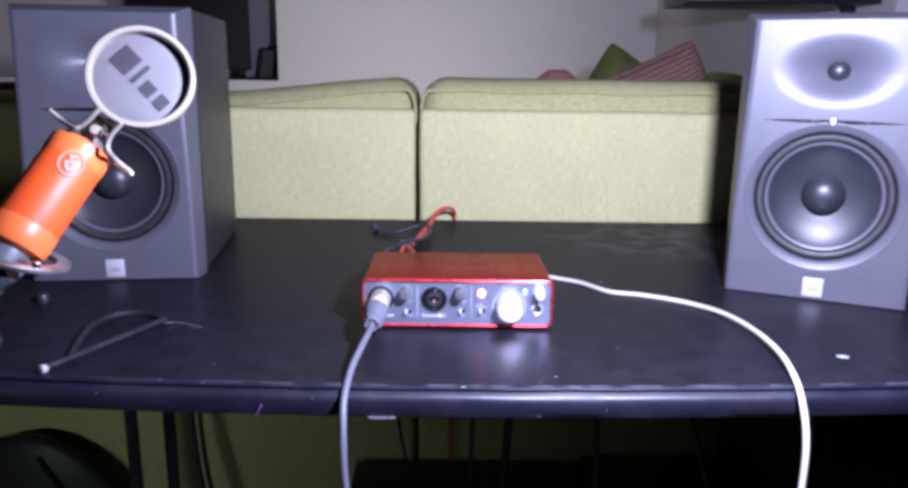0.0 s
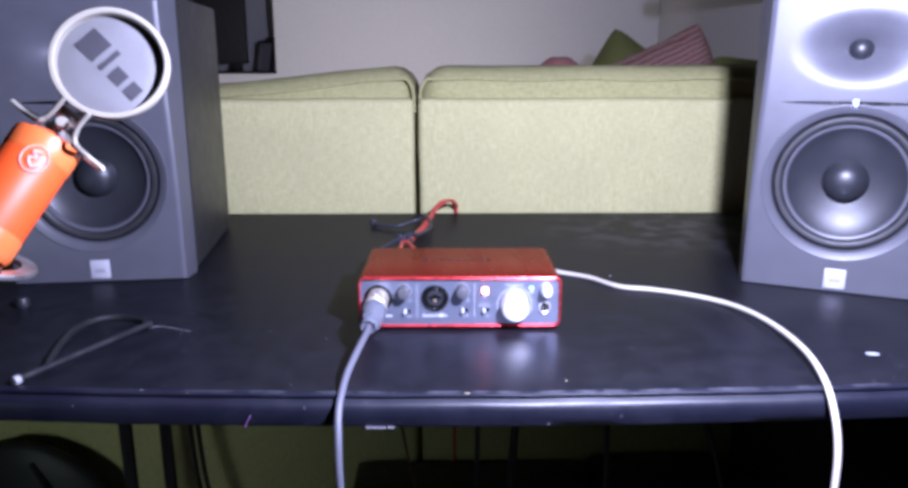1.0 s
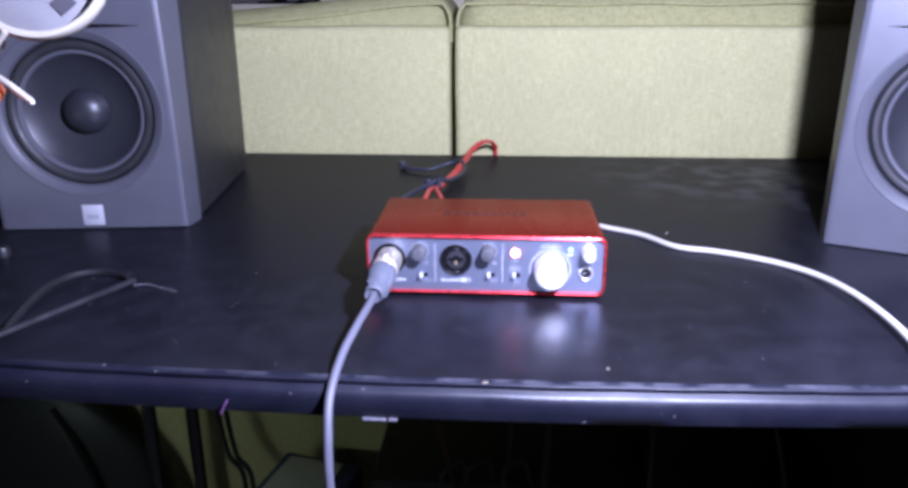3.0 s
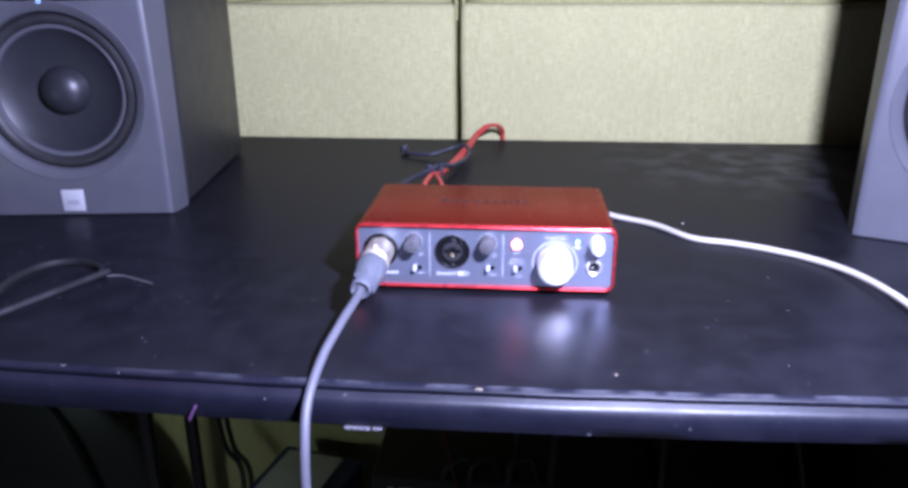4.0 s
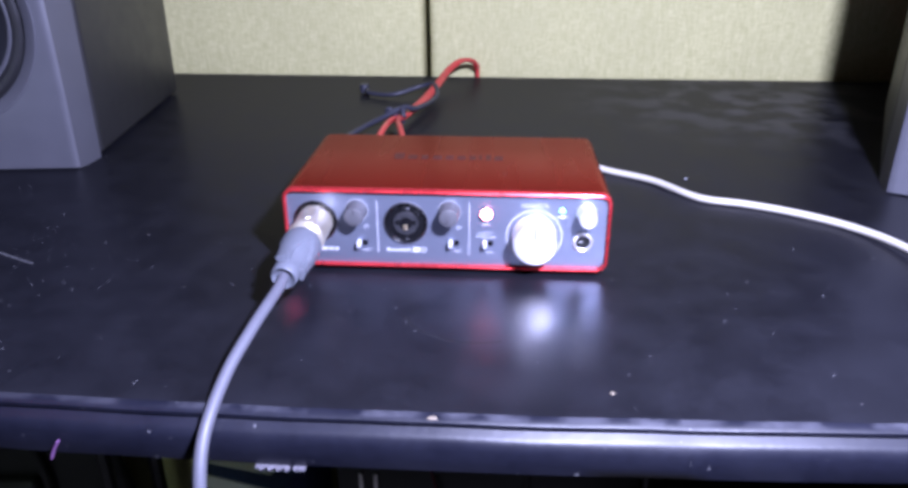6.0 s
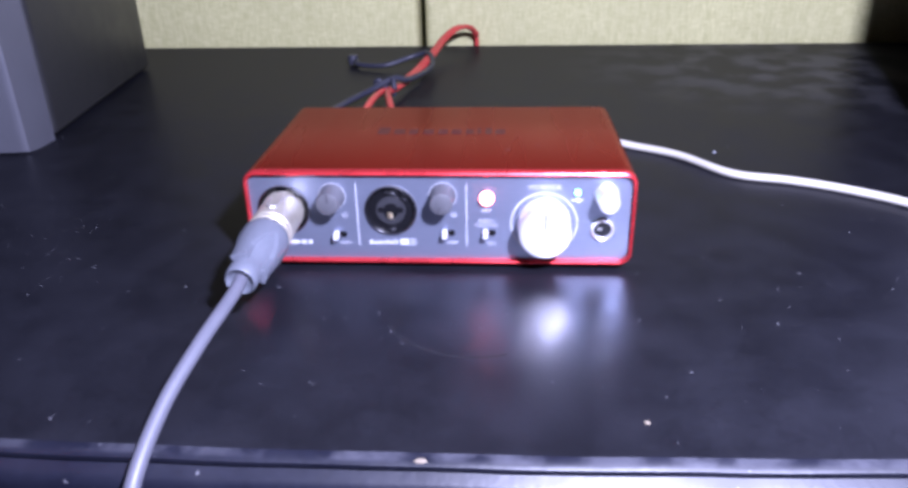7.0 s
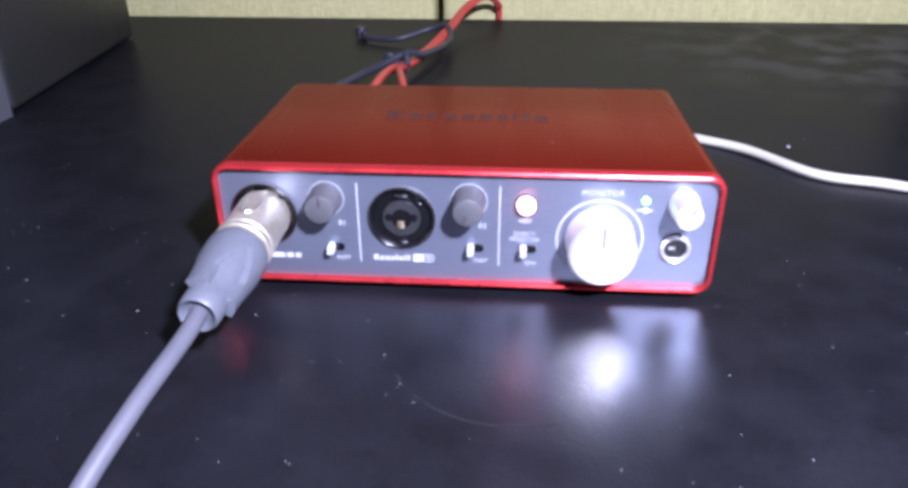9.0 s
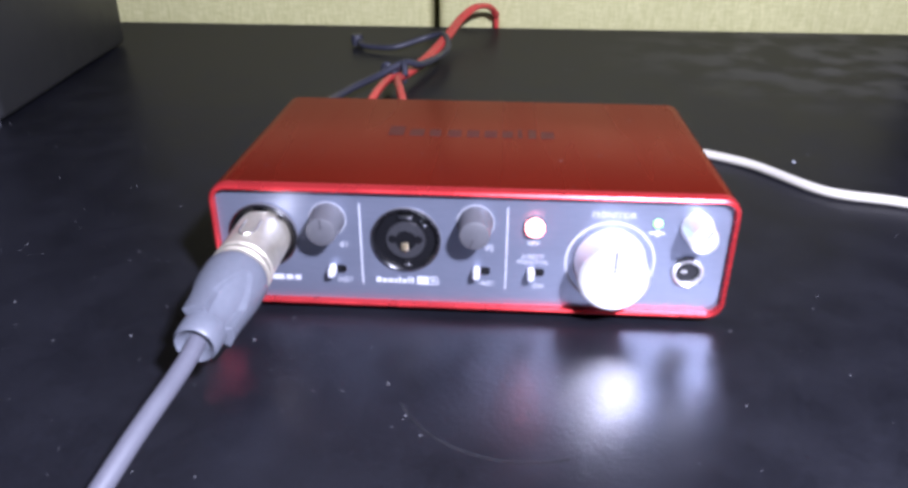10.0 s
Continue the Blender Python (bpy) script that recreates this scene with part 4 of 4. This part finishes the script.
# ---------- microphone on its stand ----------
def microphone():
    t = thing("microphone", pose(0, 0, 0), "orange studio microphone with round cream pop filter on a stand", "microphone")
    top, low = Vector((-0.2562, -0.1520, 0.9300)), Vector((-0.2790, -0.1920, 0.8815))
    ax = (low - top).normalized()
    m = Matrix.Translation(top) @ ax.to_track_quat("Z", "Y").to_matrix().to_4x4()
    L = (low - top).length
    body = part("body", lathe([(0.0130, -0.003), (0.0170, -0.0005), (0.0192, 0.003), (0.0197, 0.006), (0.0197, L), (0.0194, L + 0.002)], 56, m), M_ORANGE, t, "glossy orange painted barrel")
    part("collar", lathe([(0.0199, 0.0002), (0.0203, 0.002), (0.0202, 0.013), (0.0196, 0.0145)], 56, m), M_ORANGE2, body, "paler orange collar")
    part("band", lathe([(0.0198, L - 0.004), (0.0202, L - 0.003), (0.0202, L + 0.009), (0.0190, L + 0.012), (0.0140, L + 0.014), (0, L + 0.014)], 56, m), M_ORANGE2, body, "paler orange base band")
    # round plain emblem raised on the barrel
    em = m @ pose(0, 0, 0.019)
    front = (m.to_3x3().inverted() @ Vector((0.30, -0.62, 0.08))).normalized()
    ea = math.atan2(front.y, front.x)
    ring = [em @ Vector((0.0204 * math.cos(ea + 0.36 * math.cos(2 * math.pi * k / 24)), 0.0204 * math.sin(ea + 0.36 * math.cos(2 * math.pi * k / 24)), 0.0085 * math.sin(2 * math.pi * k / 24))) for k in range(25)]
    part("emblem", tube(ring, 0.0006, 6, 0), M_EMBLEM, body, "pale round emblem")
    part("emblem_mark", tube([em @ Vector((0.0203 * math.cos(ea + u), 0.0203 * math.sin(ea + u), w)) for u, w in ((-0.16, 0.003), (0.0, 0.005), (0.14, 0.001), (0.0, -0.001), (0.12, -0.004), (-0.1, -0.005))], 0.0012, 6, 5), M_EMBLEM, body)
    part("capsule", lathe([(0.0150, 0.0), (0.0125, -0.002), (0.0110, -0.007), (0.0085, -0.010), (0, -0.011)], 40, m), M_NICKEL, t, "chrome capsule head")
    # pop filter
    c = Vector((-0.2137, -0.1490, 0.9770))
    face = Vector((0.26, -0.93, 0.27)).normalized()
    fm = Matrix.Translation(c) @ face.to_track_quat("Z", "Y").to_matrix().to_4x4()
    hoop = part("pop_filter", lathe([(0.0335, -0.0035), (0.0342, -0.0022), (0.0342, 0.0030), (0.0334, 0.0042), (0.0314, 0.0042), (0.0304, 0.0032), (0.0300, -0.0038), (0.0315, -0.0043), (0.0335, -0.0035)], 72, fm), M_CREAM, t, "cream enamelled hoop")
    part("mesh", lathe([(0.0304, -0.0032), (0.0296, -0.0029), (0.020, -0.0025), (0.010, -0.0023), (0, -0.0022)], 60, fm), M_MESH, hoop, "fine grey metal mesh")
    # the maker's word as plain slanting bars
    yv = (fm.to_3x3().inverted() @ Vector((0.56, 0, -0.60))).normalized()
    rot = math.degrees(math.atan2(yv.y, yv.x))
    wm = fm @ pose(0, 0, -0.0020, 0, 0, rot)
    for x0, x1, y0, y1 in ((-0.0225, -0.0085, -0.0068, 0.0090), (-0.0045, -0.0012, -0.0068, 0.0090), (0.0030, 0.0120, -0.0068, 0.0026), (0.0155, 0.0235, -0.0068, 0.0026)):
        part("mark", box(x0, y0, -0.0004, x1, y1, 0.0001), M_INK, hoop, "plain dark bar", m=wm, smooth=False)
    # wire legs and clip
    W = lambda *pts: [Vector(q) for q in pts]
    part("wire", tube(W((-0.2340, -0.1680, 0.9586), (-0.2415, -0.1680, 0.9509), (-0.2475, -0.1680, 0.9464), (-0.2521, -0.1680, 0.9452), (-0.2653, -0.1560, 0.9488), (-0.2741, -0.1530, 0.9552)), 0.0016, 10, 8), M_CREAM, hoop, "bent cream wire leg")
    part("wire", tube(W((-0.2212, -0.1680, 0.9485), (-0.2282, -0.1680, 0.9411), (-0.2314, -0.1680, 0.9350), (-0.2311, -0.1680, 0.9298), (-0.2315, -0.1560, 0.9225), (-0.2238, -0.1530, 0.9141)), 0.0016, 10, 8), M_CREAM, hoop, "bent cream wire leg")
    part("inner_wire", tube(W((-0.2741, -0.1530, 0.9552), (-0.2735, -0.1500, 0.9522), (-0.2650, -0.1480, 0.9470), (-0.2590, -0.1470, 0.9430)), 0.0011, 8, 6), M_NICKEL, hoop, "dull metal return of the wire")
    part("inner_wire", tube(W((-0.2238, -0.1530, 0.9141), (-0.2260, -0.1500, 0.9130), (-0.2320, -0.1480, 0.9160), (-0.2370, -0.1470, 0.9200)), 0.0011, 8, 6), M_NICKEL, hoop, "dull metal return of the wire")
    part("clip", box(-0.0085, -0.0022, -0.0040, 0.0085, 0.0022, 0.0040, 0.0015), M_NICKEL, hoop, "small metal clip plate", m=Matrix.Translation((-0.2395, -0.1540, 0.9455)) @ pose(0, 0, 0, 0, 40, 0))
    part("clip_pin", lathe([(0, 0), (0.0036, 0.0004), (0.0042, 0.003), (0.0034, 0.006), (0, 0.0066)], 20, Matrix.Translation((-0.2433, -0.1560, 0.9408)) @ pose(0, 0, 0, 60, 0, 20)), M_CREAM, hoop, "pale round pin")
    return t, m, L


mic, MM, ML = microphone()


def stand():
    t = thing("microphone_stand", pose(0, 0, 0), "dark desktop microphone stand with chrome cradle ring and thin legs", "microphone stand")
    cm = MM @ pose(0, 0, ML + 0.0165)
    rm = Matrix.Translation(cm.translation) @ pose(0, 0, 0, -9, 18, 0)
    ring = part("cradle_ring", lathe([(0.028, -0.0016), (0.036, -0.0016), (0.0365, 0.0), (0.036, 0.0016), (0.028, 0.0016), (0.0275, 0.0), (0.028, -0.0016)], 56, rm), M_NICKEL, t, "dull metal cradle ring")
    for ang in (-35, 85, 205):
        c, n = math.cos(radians(ang)), math.sin(radians(ang))
        part("spoke", tube([rm @ Vector((0.010 * c, 0.010 * n, 0)), rm @ Vector((0.0285 * c, 0.0285 * n, 0))], 0.0022, 8, 2), M_NICKEL, t)
        part("bolt", lathe([(0, -0.0045), (0.0026, -0.0042), (0.0026, 0.0036), (0.0020, 0.0046), (0, 0.0048)], 14, rm @ pose(0.0322 * c, 0.0322 * n, 0)), M_CHROME, ring, "small bright bolt")
    part("socket", lathe([(0, -0.002), (0.014, -0.002), (0.0145, 0.004), (0.0135, 0.020), (0.010, 0.026), (0, 0.026)], 32, cm), M_XLRBOOT, t, "dark grey base")
    part("joint", tube([cm @ Vector((0.020, 0.004, 0.012)), cm @ Vector((0.004, 0.006, 0.030)), cm @ Vector((-0.006, 0.0, 0.042))], 0.0075, 14, 6), M_XLRBOOT, t, "blue grey knuckle joint")
    part("pole", tube([cm @ Vector((0, 0, 0.030)), (-0.385, -0.100, 0.800), (-0.400, -0.070, 0.770)], 0.006, 12, 6), M_BLACK, t)
    part("hub", lathe([(0, 0.0), (0.020, 0.0), (0.022, 0.006), (0.016, 0.020), (0.010, 0.030), (0, 0.031)], 28, pose(-0.405, -0.065, TZ)), M_BLACK, t)
    return t


stand()
rod = thing("folding_bracket", pose(0, 0, 0), "thin dark metal bracket with a curved rib lying on the table", "bracket")
part("bar", tube([(-0.3225, -0.1110, TZ + 0.0040), (-0.2715, 0.0090, TZ + 0.0040)], 0.0027, 10, 2), M_BLACK, rod, "straight black bar")
part("cap", lathe([(0, 0), (0.0034, 0.0005), (0.0037, 0.003), (0.0034, 0.005), (0, 0.0055)], 18, pose(-0.3235, -0.1145, TZ + 0.0040, -90, 0, -23)), M_BADGE_MARK, rod, "pale end cap")
part("rib", tube([(-0.3140, -0.088, TZ + 0.0030), (-0.3205, -0.064, TZ + 0.004), (-0.3280, -0.030, TZ + 0.0045), (-0.3300, -0.004, TZ + 0.0045), (-0.3220, 0.018, TZ + 0.0045), (-0.3040, 0.026, TZ + 0.004), (-0.2840, 0.018, TZ + 0.0035), (-0.2740, 0.006, TZ + 0.003)], 0.0022, 8, 8, flat=1.3), M_SCREEN, rod, "flat black curved rib")
tagged(part("screw_cap", lathe([(0, 0), (0.006, 0), (0.007, 0.004), (0.005, 0.009), (0, 0.010)], 20, pose(-0.416, 0.068, TZ)), M_BLACK), "small black plastic cap on the table", "cap")

# ---------- under the table ----------
# rounded black form against the sofa; its front slab and strip are added
bag = bmesh.new()
bmesh.ops.create_icosphere(bag, subdivisions=4, radius=1)
for v in bag.verts:
    q = v.co.copy()
    v.co = Vector((q.x * 0.205, q.y * 0.045, 0.09 + q.z * 0.305 if q.z > 0 else 0.09 * (1 + math.copysign(abs(q.z) ** 0.6, q.z))))
    v.co += 0.004 * noise.noise_vector(v.co * 9)
    v.co.z = max(v.co.z, 0.0)
mound = thing("bag", pose(-0.695, 0.468, 0), "rounded black form flat against the sofa under the table", "bag")
part("body", bag, M_BLKCABLE, mound, "bulging black body")
part("front_slab", box(-0.09, -0.056, 0.05, 0.09, -0.034, 0.20, 0.008, 3), M_BLKCABLE, mound)
part("curved_strip", tube([(0.03, -0.020, 0.365), (0.07, -0.036, 0.31), (0.10, -0.044, 0.23), (0.11, -0.044, 0.15), (0.13, -0.038, 0.08)], 0.008, 8, 8, flat=0.4), M_BLKCABLE, mound, "thin dark curved strip")


def hanging(pts, r, label):
    return tagged(part("cable", tube(pts, r, 8, 10), M_BLKCABLE), label, "cable", "cables under the table")


hanging([(0.235, 0.30, 0.725), (0.21, 0.31, 0.705), (0.15, 0.33, 0.695), (0.11, 0.34, 0.67), (0.09, 0.35, 0.62), (0.08, 0.36, 0.40), (0.05, 0.3, 0.004)], 0.006, "black cable drooping beneath the tabletop")
hanging([(0.23, 0.28, 0.725), (0.24, 0.30, 0.700), (0.27, 0.32, 0.660), (0.30, 0.32, 0.62), (0.38, 0.3, 0.3), (0.3, 0.3, 0.004)], 0.004, "thin black cable hanging beneath the tabletop")
hanging([(0.225, 0.29, 0.725), (0.21, 0.30, 0.67), (0.20, 0.30, 0.60), (0.2, 0.3, 0.3), (0.15, 0.3, 0.004)], 0.004, "thin black cable hanging beneath the tabletop")
hanging([(-0.02, 0.34, 0.725), (0.0, 0.35, 0.68), (0.03, 0.36, 0.60), (0.03, 0.36, 0.3), (0.05, 0.3, 0.004)], 0.0035, "thin black cable hanging beneath the tabletop")
# the right cable of this pair stands in for the left one's shadow
for dx in (0, 0.012):
    hanging([(-0.422 + dx, 0.47, 0.725), (-0.422 + dx, 0.475, 0.55), (-0.418 + dx, 0.47, 0.40), (-0.40 + dx, 0.45, 0.30), (-0.37 + dx, 0.43, 0.24), (-0.36 + dx, 0.30, 0.02), (-0.3, 0.2, 0.004)], 0.004, "thin black cable hanging behind the table leg")


# ---------- things in the wall recess and on the side wall ----------
def picture_frame(m, w, h, label):
    f = thing("picture_frame", m, label, "picture frame", "frames in the recess")
    for x0, z0, x1, z1 in ((-w / 2, 0, -w / 2 + 0.012, h), (w / 2 - 0.012, 0, w / 2, h), (-w / 2 + 0.012, 0, w / 2 - 0.012, 0.012), (-w / 2 + 0.012, h - 0.012, w / 2 - 0.012, h)):
        part("frame_bar", box(x0, 0, z0, x1, 0.014, z1, 0.001), M_BLACK, f)
    part("print", box(-w / 2 + 0.012, 0.006, 0.012, w / 2 - 0.012, 0.010, h - 0.012), M_BADGE_MARK, f, "faded grey picture", smooth=False)
    return f


picture_frame(pose(-0.835, Y1 + 0.16, NZ, -10, 0, -46), 0.13, 0.165, "small dark picture frame leaning in the wall recess")
picture_frame(pose(-0.875, Y1 + 0.18, NZ, -10, 0, -44), 0.13, 0.150, "small dark picture frame leaning in the wall recess")
screen = thing("television", pose(-1.08, Y1 + 0.22, NZ, 0, 0, -6), "black flat screen on a foot in the wall recess", "television")
part("panel", box(-0.46, 0, 0.045, 0.13, 0.03, 0.42, 0.004), M_SCREEN, screen, "black dull screen")
part("neck", box(0.04, 0.010, 0.008, 0.10, 0.03, 0.05, 0.003), M_BLACK, screen)
part("foot", box(-0.02, -0.04, 0, 0.155, 0.09, 0.010, 0.003), M_BLACK, screen)
sh = thing("wall_shelf", pose(0, 0, 0), "black shelf fixed to the side wall above the sofa", "shelf")
part("board", box(0.50, 1.00, 1.128, X1 - 0.002, 1.22, 1.156, 0.002), M_BLACK, sh)
part("bracket", box(X1 - 0.03, 1.1, 1.04, X1 - 0.003, 1.12, 1.128, 0.002), M_BLACK, sh)

# ---------- boxes on the floor under the table ----------
carton = thing("carton", pose(-0.272, 0.395, 0, 0, 0, -14), "open dark blue carton with a white printed front under the table", "box")
part("body", box(-0.055, -0.060, 0, 0.070, 0.060, 0.292, 0.003), M_BLUECARD, carton, "dark blue printed card")
part("front_panel", box(-0.054, -0.0635, 0.004, 0.056, -0.0610, 0.290, 0.0008), M_PAPER, carton, "white printed front face")
part("print", box(-0.042, -0.0645, 0.262, -0.020, -0.0637, 0.270, 0.0002), M_INK, carton, "plain grey bar")
part("flap", box(-0.030, -0.045, 0.2925, 0.060, 0.050, 0.2950, 0.0008), M_PAPER, carton, "grey white top flap", m=pose(0, 0, 0, 0, -3, 0))
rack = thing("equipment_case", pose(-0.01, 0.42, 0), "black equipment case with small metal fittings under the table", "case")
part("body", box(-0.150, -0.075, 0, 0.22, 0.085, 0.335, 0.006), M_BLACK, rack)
for x0, x1, z0, z1, mm in ((-0.128, -0.120, 0.252, 0.258, M_SILVER), (-0.112, -0.092, 0.252, 0.258, M_SILVER), (-0.122, -0.117, 0.19, 0.24, M_NICKEL), (-0.104, -0.099, 0.19, 0.24, M_NICKEL), (-0.060, -0.030, 0.196, 0.206, M_RED), (-0.10, -0.07, 0.190, 0.195, M_CRUMB)):
    part("fitting", box(x0, -0.0775, z0 + 0.062, x1, -0.074, z1 + 0.062, 0.0006), mm, rack)
for k, x in enumerate((-0.055, -0.02, 0.03)):
    part("handle", tube([(x, -0.075, 0.335), (x + 0.005, -0.07, 0.350 + 0.006 * k), (x + 0.03, -0.06, 0.362), (x + 0.04, -0.07, 0.335)], 0.004, 8, 6), M_BLKCABLE, rack)
hanging([(-0.09, 0.33, 0.725), (-0.085, 0.335, 0.55), (-0.05, 0.34, 0.35), (0.0, 0.32, 0.15), (0.05, 0.28, 0.004)], 0.002, "thin dark red wire hanging beneath the tabletop").data.materials[0] = M_MAROON

# plain black blocks fill the right side under the table
cab = thing("tall_block", pose(0.64, 0.33, 0), "tall plain black block standing under the table", "cabinet")
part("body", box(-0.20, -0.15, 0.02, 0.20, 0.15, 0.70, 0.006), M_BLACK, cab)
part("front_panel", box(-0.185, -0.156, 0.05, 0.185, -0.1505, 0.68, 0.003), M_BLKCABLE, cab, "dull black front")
for fx in (-0.16, 0.16):
    for fy in (-0.12, 0.12):
        part("foot", lathe([(0, 0), (0.014, 0), (0.015, 0.006), (0.013, 0.021), (0, 0.021)], 14, pose(fx, fy, 0)), M_RUBBER, cab)
low = thing("low_block", pose(0.315, 0.40, 0), "low plain black block beside the tall one", "box")
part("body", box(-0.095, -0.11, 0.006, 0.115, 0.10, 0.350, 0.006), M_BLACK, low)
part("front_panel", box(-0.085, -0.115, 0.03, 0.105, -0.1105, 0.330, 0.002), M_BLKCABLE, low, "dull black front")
for fx in (-0.07, 0.09):
    for fy in (-0.08, 0.07):
        part("foot", lathe([(0, 0), (0.010, 0), (0.011, 0.003), (0.009, 0.007), (0, 0.007)], 12, pose(fx, fy, 0)), M_RUBBER, low)
